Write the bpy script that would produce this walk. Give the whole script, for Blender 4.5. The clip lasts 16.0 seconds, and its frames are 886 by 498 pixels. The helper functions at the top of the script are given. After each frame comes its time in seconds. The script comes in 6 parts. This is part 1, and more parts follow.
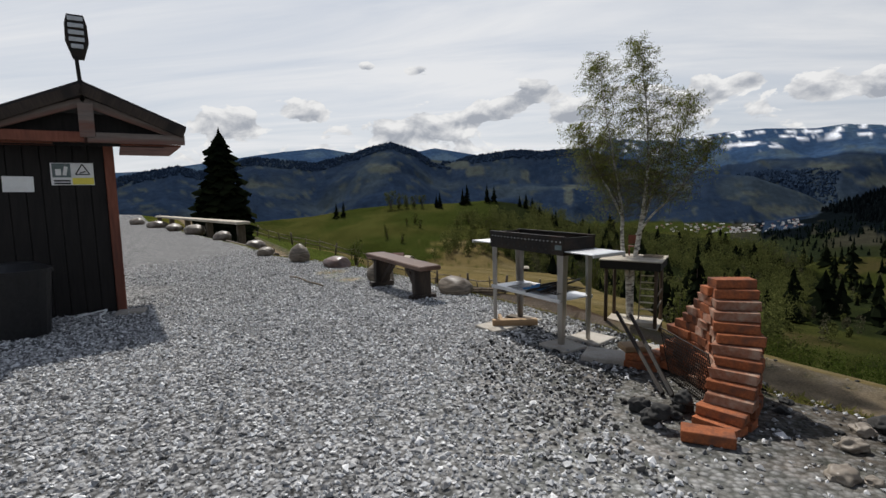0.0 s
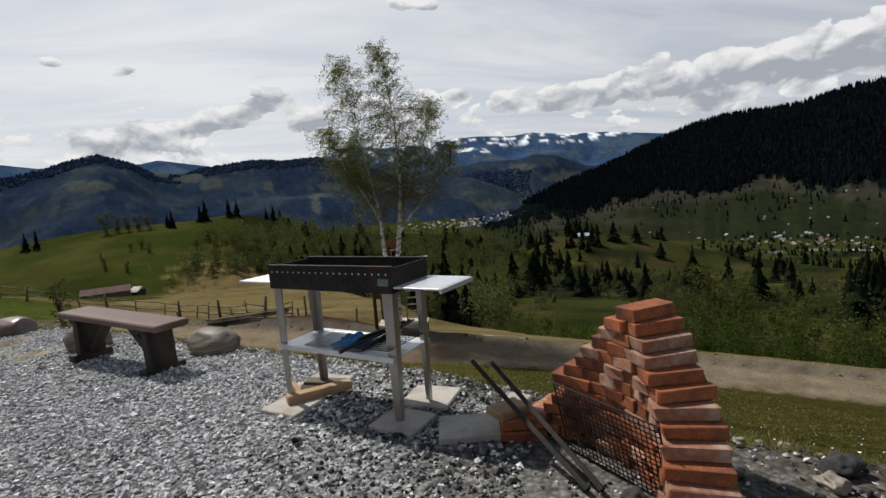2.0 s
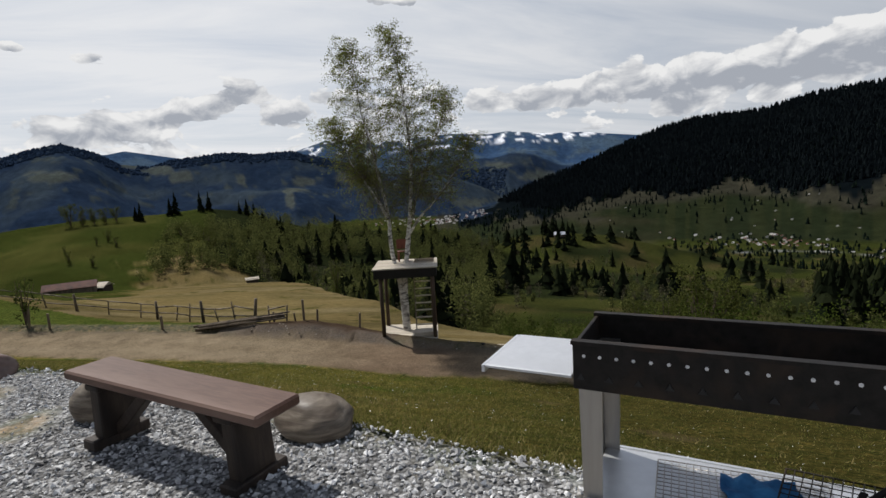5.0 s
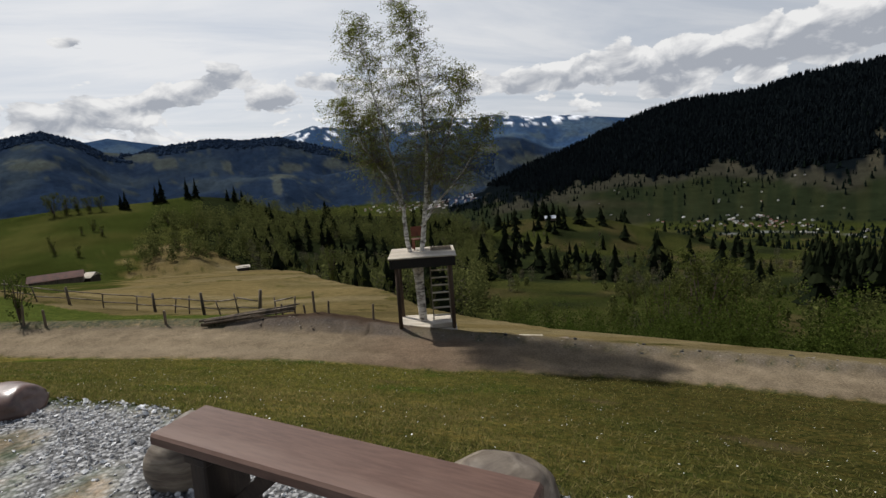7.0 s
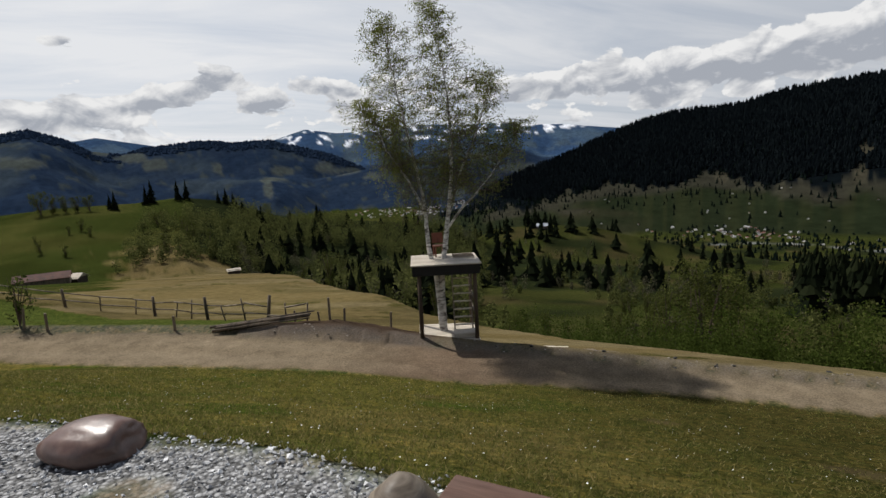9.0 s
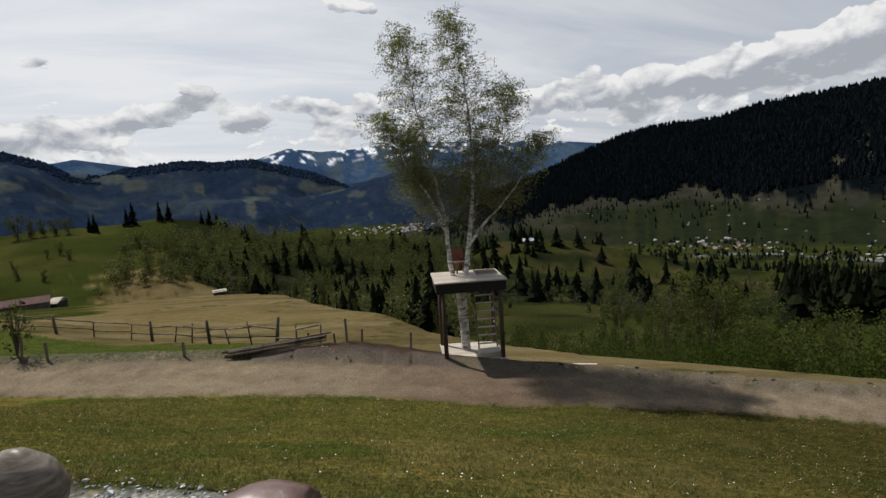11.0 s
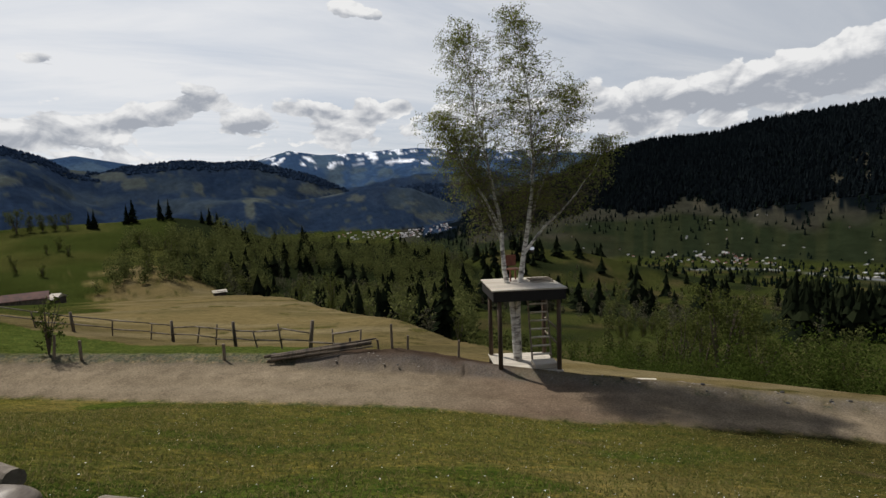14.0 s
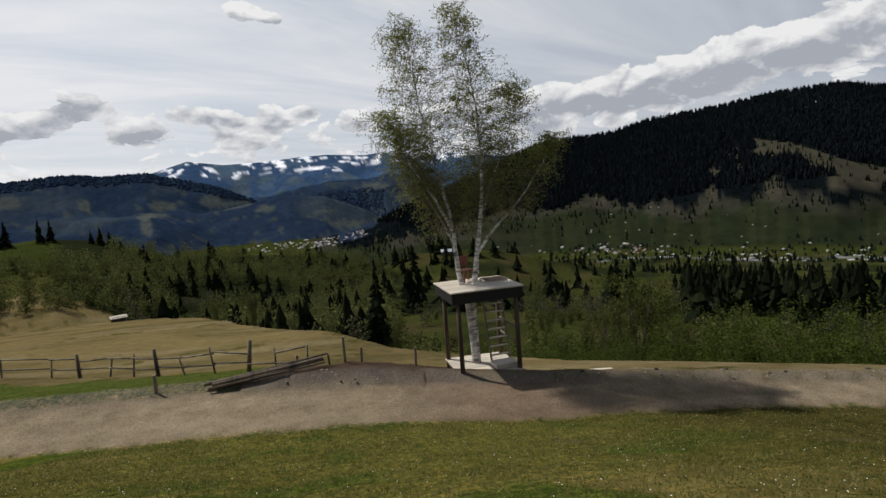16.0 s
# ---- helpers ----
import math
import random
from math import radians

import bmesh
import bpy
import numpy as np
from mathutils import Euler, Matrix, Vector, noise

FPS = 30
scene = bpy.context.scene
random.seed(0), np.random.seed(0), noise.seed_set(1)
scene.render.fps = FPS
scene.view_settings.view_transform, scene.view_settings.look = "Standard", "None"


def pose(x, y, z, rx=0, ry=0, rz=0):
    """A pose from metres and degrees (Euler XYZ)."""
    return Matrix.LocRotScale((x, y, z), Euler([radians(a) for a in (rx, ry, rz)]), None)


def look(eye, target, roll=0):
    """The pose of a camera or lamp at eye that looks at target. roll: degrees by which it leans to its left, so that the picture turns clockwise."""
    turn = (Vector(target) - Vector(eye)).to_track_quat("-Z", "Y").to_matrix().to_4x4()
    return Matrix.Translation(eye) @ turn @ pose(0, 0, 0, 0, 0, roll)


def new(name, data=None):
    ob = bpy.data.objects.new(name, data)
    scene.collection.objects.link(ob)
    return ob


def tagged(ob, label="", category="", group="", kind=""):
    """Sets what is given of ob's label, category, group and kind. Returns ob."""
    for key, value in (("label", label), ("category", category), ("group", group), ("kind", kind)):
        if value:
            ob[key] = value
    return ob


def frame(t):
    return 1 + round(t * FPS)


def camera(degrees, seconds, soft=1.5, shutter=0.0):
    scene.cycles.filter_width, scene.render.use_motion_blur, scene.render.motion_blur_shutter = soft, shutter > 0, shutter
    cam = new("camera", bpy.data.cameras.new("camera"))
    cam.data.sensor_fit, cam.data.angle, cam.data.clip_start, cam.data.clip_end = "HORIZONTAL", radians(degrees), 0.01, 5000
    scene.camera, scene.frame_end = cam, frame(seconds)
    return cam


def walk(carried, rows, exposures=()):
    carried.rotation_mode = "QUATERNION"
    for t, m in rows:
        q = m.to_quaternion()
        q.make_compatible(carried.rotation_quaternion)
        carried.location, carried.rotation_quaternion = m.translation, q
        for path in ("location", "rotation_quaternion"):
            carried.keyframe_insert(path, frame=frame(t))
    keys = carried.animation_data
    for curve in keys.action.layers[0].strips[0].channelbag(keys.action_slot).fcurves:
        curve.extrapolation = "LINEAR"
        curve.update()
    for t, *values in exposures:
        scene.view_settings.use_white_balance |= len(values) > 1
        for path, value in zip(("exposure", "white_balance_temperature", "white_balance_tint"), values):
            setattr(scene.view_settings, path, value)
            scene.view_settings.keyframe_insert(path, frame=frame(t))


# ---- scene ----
cam = camera(82.2, 16.0)
PATH = [
    (0, (0.786, 0.195, 1.193), (0.512, 2.164, 0.968), -1.1),
    (0.5, (0.738, 0.539, 1.194), (0.864, 2.522, 0.967), -0.3),
    (1, (0.721, 0.935, 1.186), (1.233, 2.846, 0.894), -1.7),
    (1.5, (0.707, 1.312, 1.204), (1.306, 3.199, 0.918), -4.2),
    (2, (0.545, 1.686, 1.215), (1.21, 3.557, 0.976), -4.5),
    (2.5, (0.41, 2.003, 1.248), (1.122, 3.855, 1.003), -4.3),
    (3, (0.299, 2.402, 1.268), (0.989, 4.266, 1.045), -4.6),
    (3.5, (0.125, 2.771, 1.275), (0.814, 4.637, 1.063), -4.2),
    (4, (-0.005, 3.179, 1.281), (0.716, 5.031, 1.056), -4.0),
    (6.5, (-0.950, 4.870, 1.368), (-0.178, 6.691, 1.072), -3.5),
    (7, (-1.057, 5.231, 1.367), (-0.272, 7.042, 1.049), -4.1),
    (7.5, (-1.235, 5.528, 1.376), (-0.469, 7.344, 1.038), -3.1),
    (8, (-1.486, 5.775, 1.388), (-0.702, 7.584, 1.058), -3.6),
    (8.5, (-1.698, 6.040, 1.381), (-0.906, 7.852, 1.076), -3.7),
    (9, (-1.978, 6.350, 1.389), (-1.155, 8.149, 1.092), -3.0),
    (11.5, (-3.25, 7.844, 1.388), (-2.361, 9.621, 1.161), -3.9),
    (12, (-3.523, 8.183, 1.376), (-2.622, 9.955, 1.157), -3.2),
    (12.5, (-3.813, 8.467, 1.389), (-2.845, 10.204, 1.182), -2.9),
    (13, (-4.033, 8.695, 1.377), (-3.054, 10.423, 1.139), -3.1),
    (13.5, (-4.317, 8.91, 1.342), (-3.34, 10.643, 1.133), -2.5),
    (14, (-4.549, 9.163, 1.349), (-3.655, 10.94, 1.138), -2.2),
    (14.5, (-4.744, 9.571, 1.377), (-3.912, 11.38, 1.192), -2.7),
    (15, (-4.949, 9.955, 1.346), (-3.982, 11.696, 1.164), -2.3),
    (15.5, (-5.14, 10.14, 1.325), (-4.029, 11.792, 1.134), -3.2),
    (16, (-5.318, 10.362, 1.311), (-4.146, 11.969, 1.099), -4.6),
]
walk(cam, [(t, look(eye, target, roll)) for t, eye, target, roll in PATH])

# ---- world, sun ----
SUN_AZ, SUN_EL = -24.0, 53.0


def nd(tree, kind, **props):
    n = tree.nodes.new(kind)
    for k, v in props.items():
        if k == "operation":
            n.operation = v
        elif k == "blend":
            n.blend_type = v
    return n


def ramp(tree, fac, stops):
    n = tree.nodes.new("ShaderNodeValToRGB")
    els = n.color_ramp.elements
    while len(els) < len(stops):
        els.new(0.5)
    for e, (p, c) in zip(els, stops):
        e.position, e.color = p, (*c, 1) if len(c) == 3 else c
    tree.links.new(fac, n.inputs[0])
    return n.outputs[0]


def mth(tree, op, a, b=None, c=None, clamp=False):
    n = nd(tree, "ShaderNodeMath", operation=op)
    n.use_clamp = clamp
    for i, v in enumerate((a, b, c)):
        if v is None:
            continue
        if isinstance(v, (int, float)):
            n.inputs[i].default_value = v
        else:
            tree.links.new(v, n.inputs[i])
    return n.outputs[0]


def mixc(tree, fac, a, b, blend="MIX"):
    n = tree.nodes.new("ShaderNodeMix")
    n.data_type, n.blend_type = "RGBA", blend
    for i, v in ((0, fac), (6, a), (7, b)):
        if isinstance(v, (int, float)):
            n.inputs[i].default_value = v
        elif isinstance(v, tuple):
            n.inputs[i].default_value = (*v, 1)
        else:
            tree.links.new(v, n.inputs[i])
    return n.outputs[2]


def noise_tex(tree, vec, scale, detail=4.0, rough=0.55, distort=0.0):
    n = tree.nodes.new("ShaderNodeTexNoise")
    n.inputs["Scale"].default_value, n.inputs["Detail"].default_value = scale, detail
    n.inputs["Roughness"].default_value, n.inputs["Distortion"].default_value = rough, distort
    if vec is not None:
        tree.links.new(vec, n.inputs["Vector"])
    return n.outputs["Fac"]


def make_world():
    w = bpy.data.worlds.new("sky")
    scene.world = w
    w.use_nodes = True
    tr = w.node_tree
    tr.nodes.clear()
    co = tr.nodes.new("ShaderNodeTexCoord").outputs["Generated"]
    sky = tr.nodes.new("ShaderNodeTexSky")
    sky.sky_type, sky.sun_disc = "NISHITA", False
    sky.sun_elevation, sky.sun_rotation = radians(SUN_EL), radians(SUN_AZ)
    sep = tr.nodes.new("ShaderNodeSeparateXYZ")
    tr.links.new(co, sep.inputs[0])
    z = sep.outputs[2]
    blue = mixc(tr, 1.0, sky.outputs[0], (0.085, 0.085, 0.085), "MULTIPLY")
    # clouds lie on a flat layer: the direction is projected on it
    den = mth(tr, "ADD", mth(tr, "MAXIMUM", z, 0.0), 0.10)
    cx, cy = mth(tr, "DIVIDE", sep.outputs[0], den), mth(tr, "DIVIDE", sep.outputs[1], den)
    com = tr.nodes.new("ShaderNodeCombineXYZ")
    tr.links.new(cx, com.inputs[0]), tr.links.new(cy, com.inputs[1])
    mp = tr.nodes.new("ShaderNodeMapping")
    mp.inputs["Rotation"].default_value[2], mp.inputs["Scale"].default_value = radians(25), (0.35, 1.1, 1)
    tr.links.new(com.outputs[0], mp.inputs[0])
    veil = noise_tex(tr, mp.outputs[0], 1.1, 7, 0.6, 0.6)
    veil = ramp(tr, veil, [(0.30, (0.35,) * 3), (0.62, (1, 1, 1))])
    thin = ramp(tr, z, [(0.0, (1,) * 3), (0.38, (0.95,) * 3), (0.62, (0.25,) * 3), (1.0, (0.12,) * 3)])
    low = mixc(tr, veil, mixc(tr, 0.6, blue, (0.53, 0.63, 0.79)), (0.95, 0.965, 0.995))
    # the veil is brighter on the sun's side
    dt = tr.nodes.new("ShaderNodeVectorMath")
    dt.operation, dt.inputs[1].default_value = "DOT_PRODUCT", (math.sin(radians(SUN_AZ)), math.cos(radians(SUN_AZ)), 0.35)
    tr.links.new(co, dt.inputs[0])
    low = mixc(tr, 1.0, low, ramp(tr, dt.outputs["Value"], [(0.0, (0.68, 0.70, 0.73)), (0.95, (1.0, 1.0, 1.0))]), "MULTIPLY")
    base = mixc(tr, thin, blue, low)
    # heaped clouds low over the hills, bright tops and grey undersides
    def heap_noise(lift):
        m2 = tr.nodes.new("ShaderNodeMapping")
        m2.inputs["Scale"].default_value, m2.inputs["Location"].default_value = (1.0, 1.0, 1.7), (0.62, 0.23, lift)
        tr.links.new(co, m2.inputs[0])
        return noise_tex(tr, m2.outputs[0], 15.0, 8, 0.55, 0.35)
    heap, up = heap_noise(0.0), heap_noise(0.026)
    band = ramp(tr, z, [(0.0, (0.10,) * 3), (0.05, (0.11,) * 3), (0.12, (0.095,) * 3), (0.17, (0.01,) * 3), (0.3, (0.0,) * 3), (1.0, (0.0,) * 3)])
    dens = mth(tr, "ADD", mth(tr, "MULTIPLY", heap, ramp(tr, z, [(0.0, (1,) * 3), (0.17, (1,) * 3), (0.24, (0.84,) * 3), (1.0, (0.8,) * 3)])), band)
    # single clouds: azimuth, elevation, half width; each has a flat grey foot and a bright heaped top
    rise = None
    for az, el, wide in ((3.4, 10.4, 0.062), (0.6, 9.5, 0.045), (-1.8, 8.8, 0.062), (-5.2, 8.0, 0.05), (-8.5, 7.2, 0.07), (-13, 6.6, 0.07), (11.3, 9.9, 0.05), (14.5, 9.4, 0.045), (20, 9.6, 0.06), (23, 9.9, 0.045), (6.5, 8.0, 0.06), (16, 7.8, 0.07), (28, 9.0, 0.07), (33, 8.3, 0.06), (38, 8.9, 0.08),
                         (17.5, 19.6, 0.06), (20.5, 18.7, 0.035), (-10.3, 13.0, 0.036), (-15.8, 13.4, 0.022), (-22, 9.0, 0.06), (-30, 7.5, 0.08), (43.5, 9.2, 0.09), (49, 8.4, 0.10), (54, 9.0, 0.10), (59, 9.3, 0.11), (64, 10.0, 0.12), (69.5, 10.4, 0.13), (76, 11.2, 0.14), (84, 12, 0.15), (47, 6.3, 0.05), (55.5, 6.5, 0.045)):
        c = Vector((math.sin(radians(az)) * math.cos(radians(el)), math.cos(radians(az)) * math.cos(radians(el)), math.sin(radians(el))))
        sub = tr.nodes.new("ShaderNodeVectorMath")
        sub.operation, sub.inputs[1].default_value = "SUBTRACT", c
        tr.links.new(co, sub.inputs[0])
        mul = tr.nodes.new("ShaderNodeVectorMath")
        mul.operation, mul.inputs[1].default_value = "MULTIPLY", (1 / wide, 1 / wide, 2.1 / wide)
        tr.links.new(sub.outputs[0], mul.inputs[0])
        ln = tr.nodes.new("ShaderNodeVectorMath")
        ln.operation = "LENGTH"
        tr.links.new(mul.outputs[0], ln.inputs[0])
        core = mth(tr, "SUBTRACT", 1.0, ln.outputs["Value"], clamp=True)
        dens = mth(tr, "ADD", dens, mth(tr, "MULTIPLY", core, 0.46))
        up_z = tr.nodes.new("ShaderNodeSeparateXYZ")
        tr.links.new(mul.outputs[0], up_z.inputs[0])
        lift = mth(tr, "MULTIPLY", core, up_z.outputs[2])
        rise = lift if rise is None else mth(tr, "ADD", rise, lift)
    cover = ramp(tr, dens, [(0.65, (0,) * 3), (0.69, (1,) * 3)])
    lit = mth(tr, "ADD", mth(tr, "MULTIPLY", mth(tr, "SUBTRACT", heap, up), 3.8), mth(tr, "SUBTRACT", 1.30, dens))
    lit = mth(tr, "ADD", lit, mth(tr, "MULTIPLY", rise, 1.5), clamp=True)
    cloud = mixc(tr, lit, (0.45, 0.48, 0.54), (1.0, 1.0, 1.0))
    col = mixc(tr, cover, base, cloud)
    col = mixc(tr, ramp(tr, z, [(0.0, (0.0,) * 3), (0.04, (1,) * 3)]), (0.70, 0.74, 0.80), col)
    bg = tr.nodes.new("ShaderNodeBackground")
    bg.inputs[1].default_value = 0.83
    tr.links.new(col, bg.inputs[0])
    tr.links.new(bg.outputs[0], tr.nodes.new("ShaderNodeOutputWorld").inputs[0])


make_world()
a, e = radians(SUN_AZ), radians(SUN_EL)
sun = new("sun", bpy.data.lights.new("sun", "SUN"))
sun.data.energy, sun.data.angle, sun.data.color = 4.4, radians(1.2), (1.0, 0.965, 0.91)
sun.matrix_world = look((0, 0, 50), (-50 * math.sin(a) * math.cos(e), -50 * math.cos(a) * math.cos(e), 50 - 50 * math.sin(e)))


# ---- materials ----
def principled(name):
    m = bpy.data.materials.new(name)
    m.use_nodes = True
    tr = m.node_tree
    return m, tr, tr.nodes["Principled BSDF"]


def bump(tr, bsdf, height, strength, dist):
    b = tr.nodes.new("ShaderNodeBump")
    b.inputs["Strength"].default_value, b.inputs["Distance"].default_value = strength, dist
    tr.links.new(height, b.inputs["Height"])
    tr.links.new(b.outputs[0], bsdf.inputs["Normal"])


def surface(name, c1, c2, c3=None, grain=40.0, large=3.0, rough=0.7, metal=0.0, relief=0.3, depth=0.004, stretch=(1, 1, 1), vary=0.0, coat=0.0, spec=0.22):
    """Two-scale procedural surface: c1/c2 by fine grain, c3 as large stains."""
    m, tr, b = principled(name)
    co = tr.nodes.new("ShaderNodeTexCoord").outputs["Object"]
    mp = tr.nodes.new("ShaderNodeMapping")
    mp.inputs["Scale"].default_value = stretch
    tr.links.new(co, mp.inputs[0])
    n1 = noise_tex(tr, mp.outputs[0], grain, 6, 0.6, 0.2)
    n2 = noise_tex(tr, mp.outputs[0], large, 5, 0.6, 0.4)
    col = mixc(tr, ramp(tr, n1, [(0.32, (0,) * 3), (0.68, (1,) * 3)]), c1, c2)
    if c3:
        col = mixc(tr, ramp(tr, n2, [(0.46, (0,) * 3), (0.66, (1,) * 3)]), col, c3)
    if vary:
        rnd = tr.nodes.new("ShaderNodeObjectInfo").outputs["Random"]
        hs = tr.nodes.new("ShaderNodeHueSaturation")
        tr.links.new(mth(tr, "ADD", mth(tr, "MULTIPLY", rnd, vary * 2), 1 - vary), hs.inputs["Value"])
        tr.links.new(col, hs.inputs["Color"])
        col = hs.outputs[0]
    tr.links.new(col, b.inputs["Base Color"])
    rr = mth(tr, "ADD", mth(tr, "MULTIPLY", n2, 0.3), rough - 0.15, clamp=True)
    tr.links.new(rr, b.inputs["Roughness"])
    b.inputs["Metallic"].default_value = metal
    b.inputs["Coat Weight"].default_value = coat
    b.inputs["Specular IOR Level"].default_value = spec if metal < 0.3 else 0.5
    if relief:
        bump(tr, b, n1, relief, depth)
    return m


def island_surface(name, stops, rough=0.8, grain=60.0, relief=0.2, spec=0.0, translucent=0.0):
    """Colour varies from piece to piece of one joined mesh."""
    m, tr, b = principled(name)
    rnd = tr.nodes.new("ShaderNodeNewGeometry").outputs["Random Per Island"]
    col = ramp(tr, rnd, stops)
    co = tr.nodes.new("ShaderNodeTexCoord").outputs["Object"]
    n = noise_tex(tr, co, grain, 4)
    col = mixc(tr, 0.35, col, mixc(tr, 1.0, col, ramp(tr, n, [(0.3, (0.5,) * 3), (0.7, (1.3,) * 3)]), "MULTIPLY"))
    tr.links.new(col, b.inputs["Base Color"])
    b.inputs["Roughness"].default_value = rough
    b.inputs["Specular IOR Level"].default_value = spec
    if translucent:
        t = tr.nodes.new("ShaderNodeBsdfTranslucent")
        tr.links.new(col, t.inputs[0])
        mx = tr.nodes.new("ShaderNodeMixShader")
        mx.inputs[0].default_value = translucent
        tr.links.new(b.outputs[0], mx.inputs[1]), tr.links.new(t.outputs[0], mx.inputs[2])
        tr.links.new(mx.outputs[0], tr.nodes["Material Output"].inputs[0])
    if relief:
        bump(tr, b, n, relief, 0.003)
    return m


BENCH_TOP = surface("oiled_red_wood", (0.082, 0.045, 0.033), (0.125, 0.072, 0.053), (0.170, 0.112, 0.088), 60, 2.5, 0.5, 0, 0.25, 0.003, (0.12, 1, 1), spec=0.22)
DARK_WOOD = surface("dark_stained_wood", (0.030, 0.022, 0.018), (0.055, 0.04, 0.03), (0.02, 0.016, 0.014), 50, 4, 0.6, 0, 0.4, 0.004, (1, 1, 0.15))
GREY_WOOD = surface("weathered_planks", (0.40, 0.35, 0.28), (0.52, 0.47, 0.39), (0.33, 0.28, 0.22), 40, 2.5, 0.8, 0, 0.4, 0.004, (0.15, 1, 1), 0.15)
RAW_WOOD = surface("sawn_wood", (0.27, 0.175, 0.095), (0.36, 0.25, 0.145), (0.20, 0.12, 0.065), 45, 3, 0.7, 0, 0.3, 0.003, (0.12, 1, 1), 0.15)
POST_WOOD = surface("old_post_wood", (0.10, 0.075, 0.05), (0.19, 0.15, 0.11), (0.06, 0.05, 0.04), 30, 2, 0.85, 0, 0.6, 0.01, (1, 1, 0.15), 0.25)
BROWN_POST = surface("brown_post_wood", (0.055, 0.036, 0.024), (0.095, 0.064, 0.042), (0.04, 0.028, 0.02), 30, 2, 0.8, 0, 0.5, 0.008, (1, 1, 0.15), 0.2)
ROUND_WOOD = surface("log_wood", (0.11, 0.088, 0.066), (0.20, 0.165, 0.125), (0.06, 0.048, 0.036), 30, 2, 0.8, 0, 0.6, 0.008, (0.15, 1, 1), 0.2)
RED_BEAM = surface("red_brown_beam", (0.15, 0.05, 0.03), (0.22, 0.08, 0.05), (0.09, 0.035, 0.025), 40, 3, 0.6, 0, 0.4, 0.004, (1, 1, 0.15))
GREY_BOARD = surface("grey_gable_board", (0.13, 0.11, 0.10), (0.20, 0.17, 0.15), (0.16, 0.07, 0.05), 30, 3, 0.75, 0, 0.4, 0.004, (0.15, 1, 1))
HUT_WALL = surface("black_stained_boards", (0.010, 0.009, 0.009), (0.018, 0.016, 0.015), None, 40, 3, 0.7, 0, 0.4, 0.004, (1, 1, 0.1))
ROOF_FELT = surface("roofing_felt", (0.022, 0.020, 0.021), (0.042, 0.038, 0.038), (0.03, 0.026, 0.025), 90, 3, 0.9, 0, 0.5, 0.004)
STEEL = surface("stainless_steel", (0.36, 0.34, 0.31), (0.44, 0.42, 0.39), (0.28, 0.25, 0.21), 25, 2, 0.36, 0.9, 0.06, 0.001, (1, 1, 0.1))
STEEL_TOP = surface("stainless_sheet", (0.66, 0.67, 0.69), (0.72, 0.73, 0.75), (0.60, 0.61, 0.63), 30, 2, 0.42, 0.75, 0.05, 0.001)
SOOT = surface("sooty_steel", (0.010, 0.009, 0.008), (0.022, 0.019, 0.017), (0.04, 0.028, 0.02), 30, 5, 0.6, 0.2, 0.3, 0.002)
BLACK_IRON = surface("black_iron", (0.012, 0.011, 0.010), (0.022, 0.019, 0.017), (0.04, 0.025, 0.017), 40, 4, 0.6, 0.25, 0.3, 0.002)
KETTLE = surface("burnt_kettle_iron", (0.004, 0.0038, 0.0036), (0.009, 0.008, 0.007), (0.014, 0.009, 0.007), 30, 4, 0.55, 0, 0.2, 0.002, spec=0.12)
RUST = surface("rusty_sheet", (0.17, 0.068, 0.030), (0.25, 0.105, 0.048), (0.10, 0.045, 0.026), 18, 5, 0.75, 0.2, 0.35, 0.003)
BRICK = surface("red_brick", (0.20, 0.060, 0.025), (0.33, 0.108, 0.042), (0.12, 0.055, 0.036), 55, 11, 0.85, 0, 0.6, 0.004, (1, 1, 1), 0.42)
PALE_BRICK = surface("limed_brick", (0.24, 0.10, 0.058), (0.33, 0.155, 0.095), (0.40, 0.29, 0.22), 50, 9, 0.88, 0, 0.6, 0.004, (1, 1, 1), 0.3)
SLAB = surface("concrete_slab", (0.34, 0.31, 0.27), (0.42, 0.39, 0.34), (0.27, 0.24, 0.20), 60, 4, 0.85, 0, 0.4, 0.003, (1, 1, 1), 0.1)
ROCK = surface("river_boulder", (0.15, 0.125, 0.10), (0.26, 0.23, 0.19), (0.09, 0.065, 0.05), 22, 3.5, 0.42, 0, 0.4, 0.006, (1, 1, 1), 0.2)
RED_ROCK = surface("red_boulder", (0.095, 0.048, 0.036), (0.165, 0.100, 0.076), (0.06, 0.036, 0.030), 14, 3.5, 0.34, 0, 0.4, 0.006, spec=0.6)
PALE_ROCK = surface("veined_boulder", (0.100, 0.078, 0.058), (0.265, 0.225, 0.175), (0.070, 0.052, 0.040), 7, 3.0, 0.45, 0, 0.5, 0.008, (0.8, 0.8, 5))
DARK_ROCK = surface("charred_stone", (0.016, 0.016, 0.016), (0.035, 0.035, 0.034), (0.07, 0.065, 0.06), 25, 4, 0.8, 0, 0.6, 0.008, (1, 1, 1), 0.3)
PLASTIC = surface("black_plastic", (0.012, 0.012, 0.013), (0.02, 0.02, 0.021), None, 30, 3, 0.5, 0, 0.1, 0.001)
BLUE_RAG = surface("blue_cloth", (0.03, 0.16, 0.36), (0.05, 0.24, 0.50), (0.02, 0.10, 0.25), 30, 8, 0.8, 0, 0.5, 0.004)
WHITE_SIGN = surface("white_sign", (0.72, 0.73, 0.72), (0.78, 0.79, 0.78), (0.66, 0.67, 0.66), 20, 4, 0.45, 0, 0.05, 0.001)
